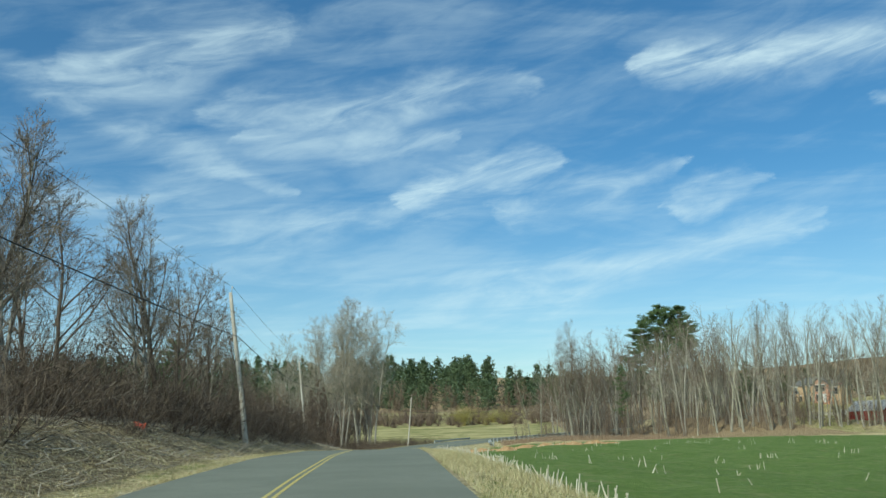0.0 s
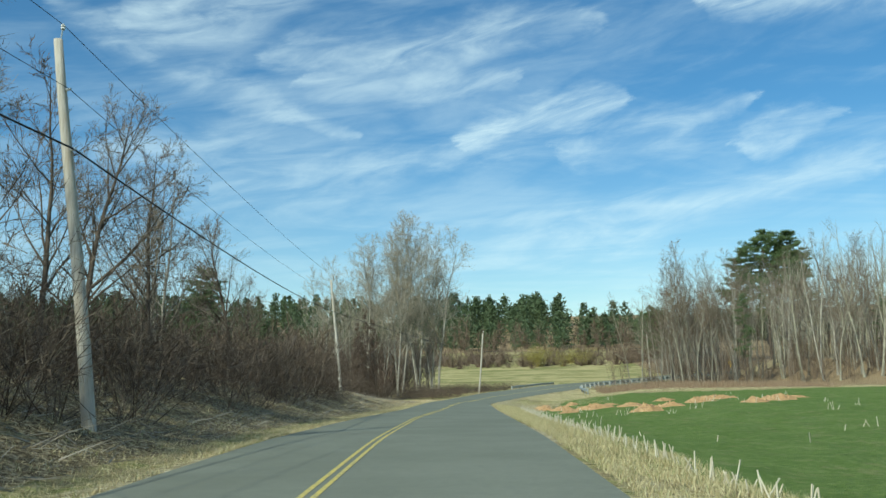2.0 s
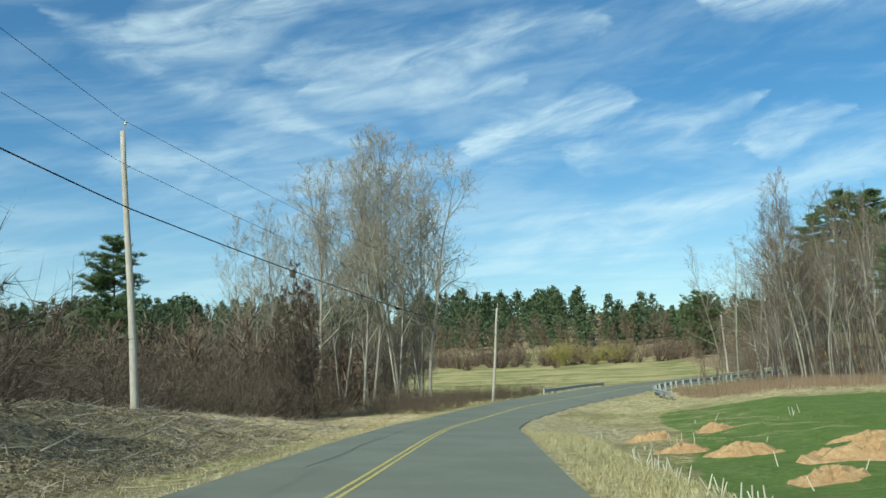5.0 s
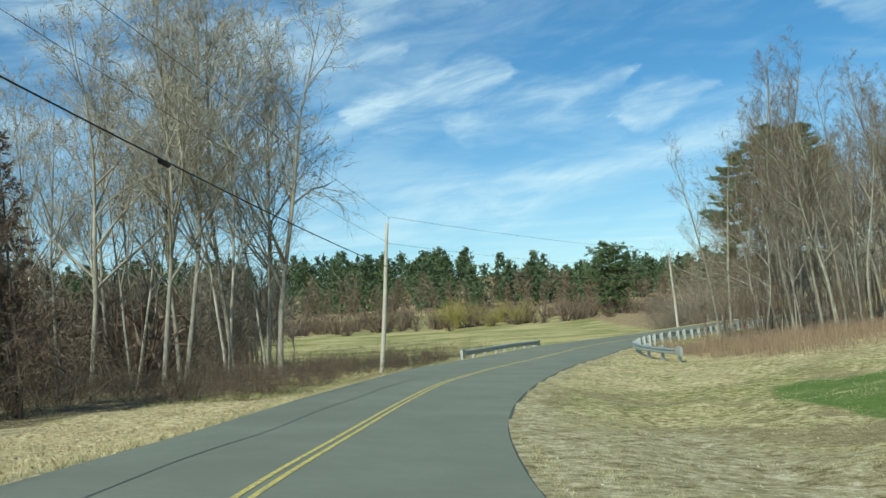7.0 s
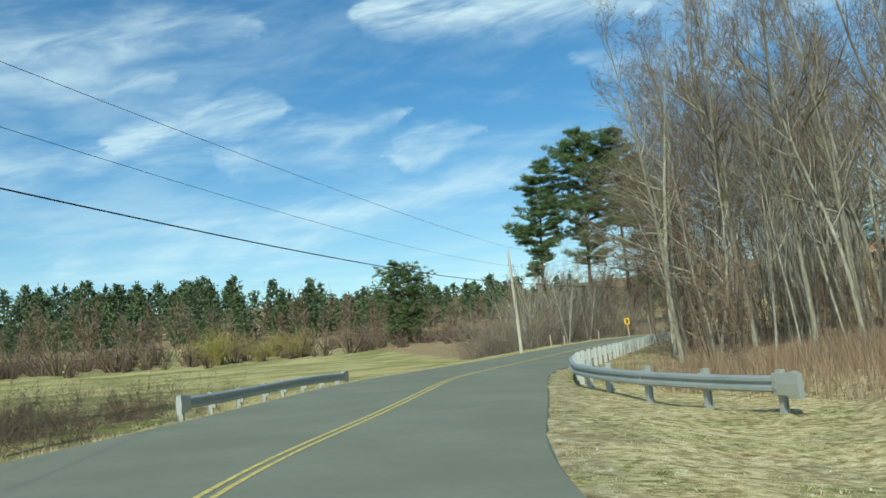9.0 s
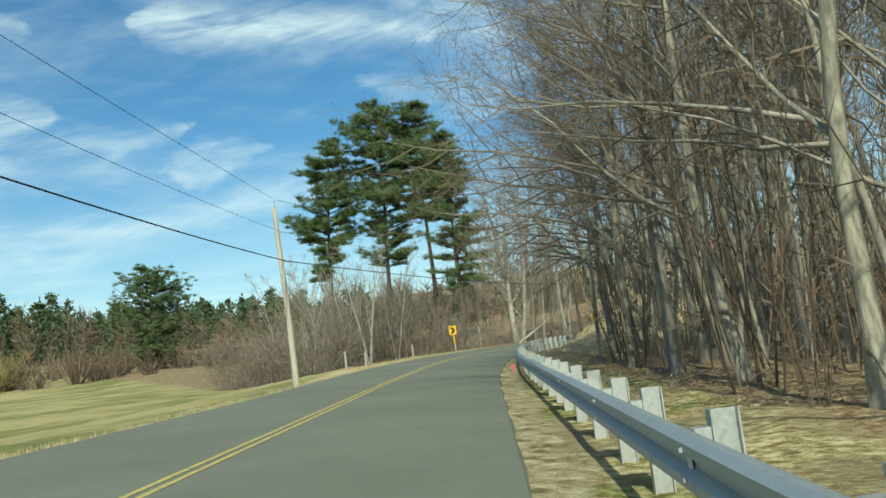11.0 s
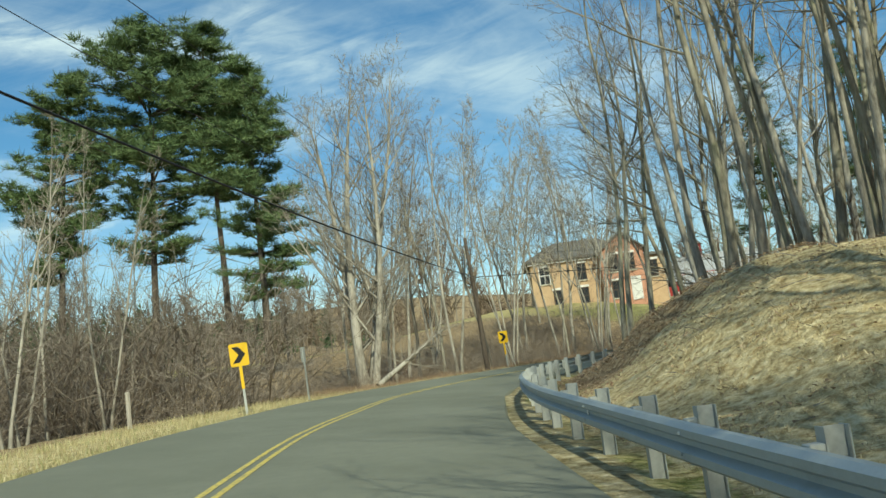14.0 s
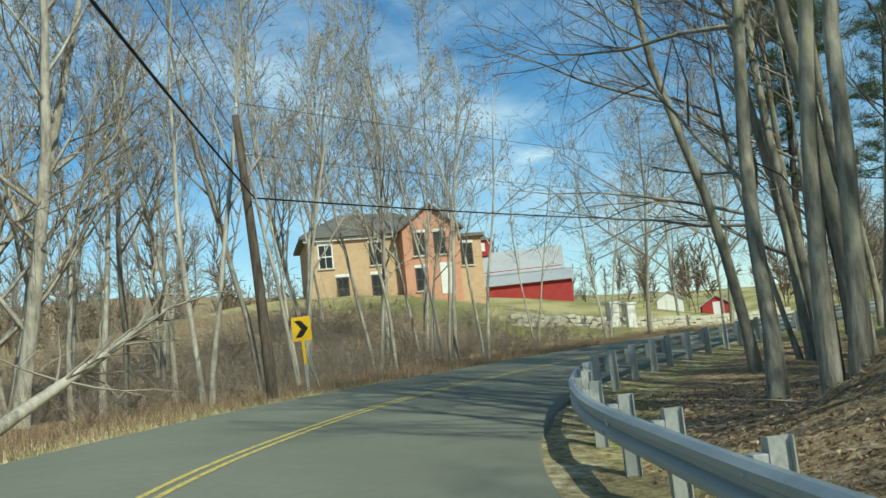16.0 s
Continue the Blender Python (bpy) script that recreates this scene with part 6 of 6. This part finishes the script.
blades("verge_grass", 80000, beside(-1, 0.1, 4.0, E1, E2, 1.8), 0.04, 0.18, 0.007, STRAW, "dead straw-coloured grass below the bank", "grass", 2)
blades("verge_grass", 110000, beside(1, 0.1, 11, row_near(-6, 112), row_near(6, 172)), 0.015, 0.05, 0.006, STRAW, "short winter grass inside the bend", "grass", 3)
blades("tall_grass", 30000, lambda g, n: np.column_stack([g.uniform(11, 40, n), 146 + 23 * g.uniform(0, 1, n) ** 0.6]), 0.3, 1.05, 0.010, REED, "tawny tall dead grass before the wood", "grass", 4, 0.22, 0.3)
blades("tall_grass", 10000, beside(-1, 1.0, 4.5, row_near(36, 213), row_near(58, 231)), 0.06, 0.26, 0.008, STRAW, "pale tall dead grass beside the bend", "grass", 5, 0.25, 0.2)


blades("bank_grass", 60000, beside(-1, 0.3, 9.0, E1, row_near(-6, 140), 1.3), 0.03, 0.12, 0.009, HAY, "matted pale dead grass on the cut bank", "grass", 8, 0.9, 0.10)
blades("green_grass", 50000, beside(1, 0.8, 13, row_near(-6, 108), row_near(6, 172)), 0.015, 0.045, 0.006, GRASS, "short green spring grass inside the bend", "grass", 9, 0.5, 0.5)
blades("mound_grass", 60000, beside(1, 1.2, 14, row_near(28, 203), row_near(43, 221)), 0.03, 0.10, 0.008, HAY, "flattened pale dead grass on the mound", "grass", 6, 0.8, 0.12)
blades("tall_grass", 26000, beside(-1, 0.6, 6, row_near(56, 231), row_near(100, 229)), 0.08, 0.36, 0.009, REED, "tawny dead grass and weeds beside the bend", "grass", 7, 0.35, 0.2)


def litter(name, n, place, size, material, label, category, seed):
    g = np.random.default_rng(seed)
    c = place(g, n)
    z = land(c[:, 0], c[:, 1]) + g.uniform(0.01, 0.06, n)
    p = np.column_stack([c, z])
    a = g.normal(0, 1, (n, 3)) * np.array([1, 1, 0.35])
    b = g.normal(0, 1, (n, 3)) * np.array([1, 1, 0.35])
    a *= size / np.linalg.norm(a, axis=1)[:, None]
    b *= size / np.linalg.norm(b, axis=1)[:, None]
    t = Tubes()
    t.tris(np.stack([p - a, p + b, p + a], 1))
    return tagged(t.object(name, material), label, category, kind="stuff")


litter("fallen_leaves", 22000, beside(1, 1.0, 13, row_near(14, 184), row_near(62, 233)), 0.045, LEAF, "dry brown leaves fallen under the trees", "leaves", 11)
litter("fallen_leaves", 22000, beside(1, 0.9, 12, row_near(44, 222), row_near(66, 234)), 0.035, LEAF_DARK, "dark red-brown leaves matted on the mound", "leaves", 14)
litter("fallen_leaves", 9000, beside(-1, 0.4, 9, row_near(-7, 110), row_near(-5, 150)), 0.045, LEAF, "dry leaves along the verge", "leaves", 12)
litter("fallen_leaves", 5000, beside(1, 0.3, 12, row_near(-6, 118), row_near(6, 172)), 0.024, STUBBLE, "pale straw and leaf bits on the verge", "leaves", 13)
g = np.random.default_rng(15)
c = np.concatenate([beside(-1, 1.5, 9, E1, row_near(-7, 125))(g, 9000), beside(1, 2.5, 12, row_near(24, 198), row_near(60, 232))(g, 900)])
z = land(c[:, 0], c[:, 1])
q, ln = g.uniform(0, 6.28, len(c)), g.uniform(0.2, 1.0, len(c))
base = np.column_stack([c, z + 0.01])
tip = base + np.column_stack([np.cos(q) * ln, np.sin(q) * ln, g.uniform(-0.05, 0.45, len(c)) * ln])
t = Tubes()
t.spikes(base, tip, g.uniform(0.006, 0.014, len(c)))
tagged(t.object("cut_brush", TWIG_TAN), "cut brush and broken sticks strewn on the bank", "brush", kind="stuff")


bm = bmesh.new()
box(bm, -0.03, 0.03, -0.012, 0.012, -0.1, 0.02)
bmesh.ops.create_grid(bm, x_segments=5, y_segments=4, size=0.26)
for v in bm.verts:
    v.co.z += 0.06 + 0.05 * math.sin(v.co.x * 17) * math.cos(v.co.y * 13)
ORANGE = mat_plain("orange_red_plastic", (0.62, 0.09, 0.04), (0.78, 0.16, 0.07), 5, 0.5, 0.1)
o = part("plastic_sheet", bm, ORANGE, None)
o.matrix_basis = pose(-12.6, 38.1, ground_z(-12.6, 38.1) + 0.14, 24, 14, 30)
tagged(o, "crumpled red plastic sheet caught in the brush", "litter")


def fallen_tree():
    g = np.random.default_rng(19)
    e = empty("fallen_tree", pose(59.3, 238.6, ground_z(59.3, 238.6)), "fallen dead tree leaning on the roadside brush", "fallen tree")
    t = Tubes()
    pts = limb(g, (0, 0, 0.1), (0.92, 0.08, 0.42), 5.8, 6, 0.04, 0.0)
    t.tube(pts, 0.14 * (1 - 0.7 * np.linspace(0, 1, 7)), 7, cap=True)
    t.object("trunk", BARK_PALE, e, smooth=True)
    for _ in range(26):
        c = Tubes()
        p, d = along(pts, g.uniform(0.3, 0.98))
        q = limb(g, p, d + g.normal(0, 0.7, 3), g.uniform(0.8, 2.6), 4, 0.12, 0)
        c.tube(q, 0.03 * (1 - 0.8 * np.linspace(0, 1, 5)), 4)
        c.spikes([q[2]] * 5, q[2] + g.normal(0, 0.5, (5, 3)), 0.008)
        c.object("branch", TWIG_TAN, e)


fallen_tree()
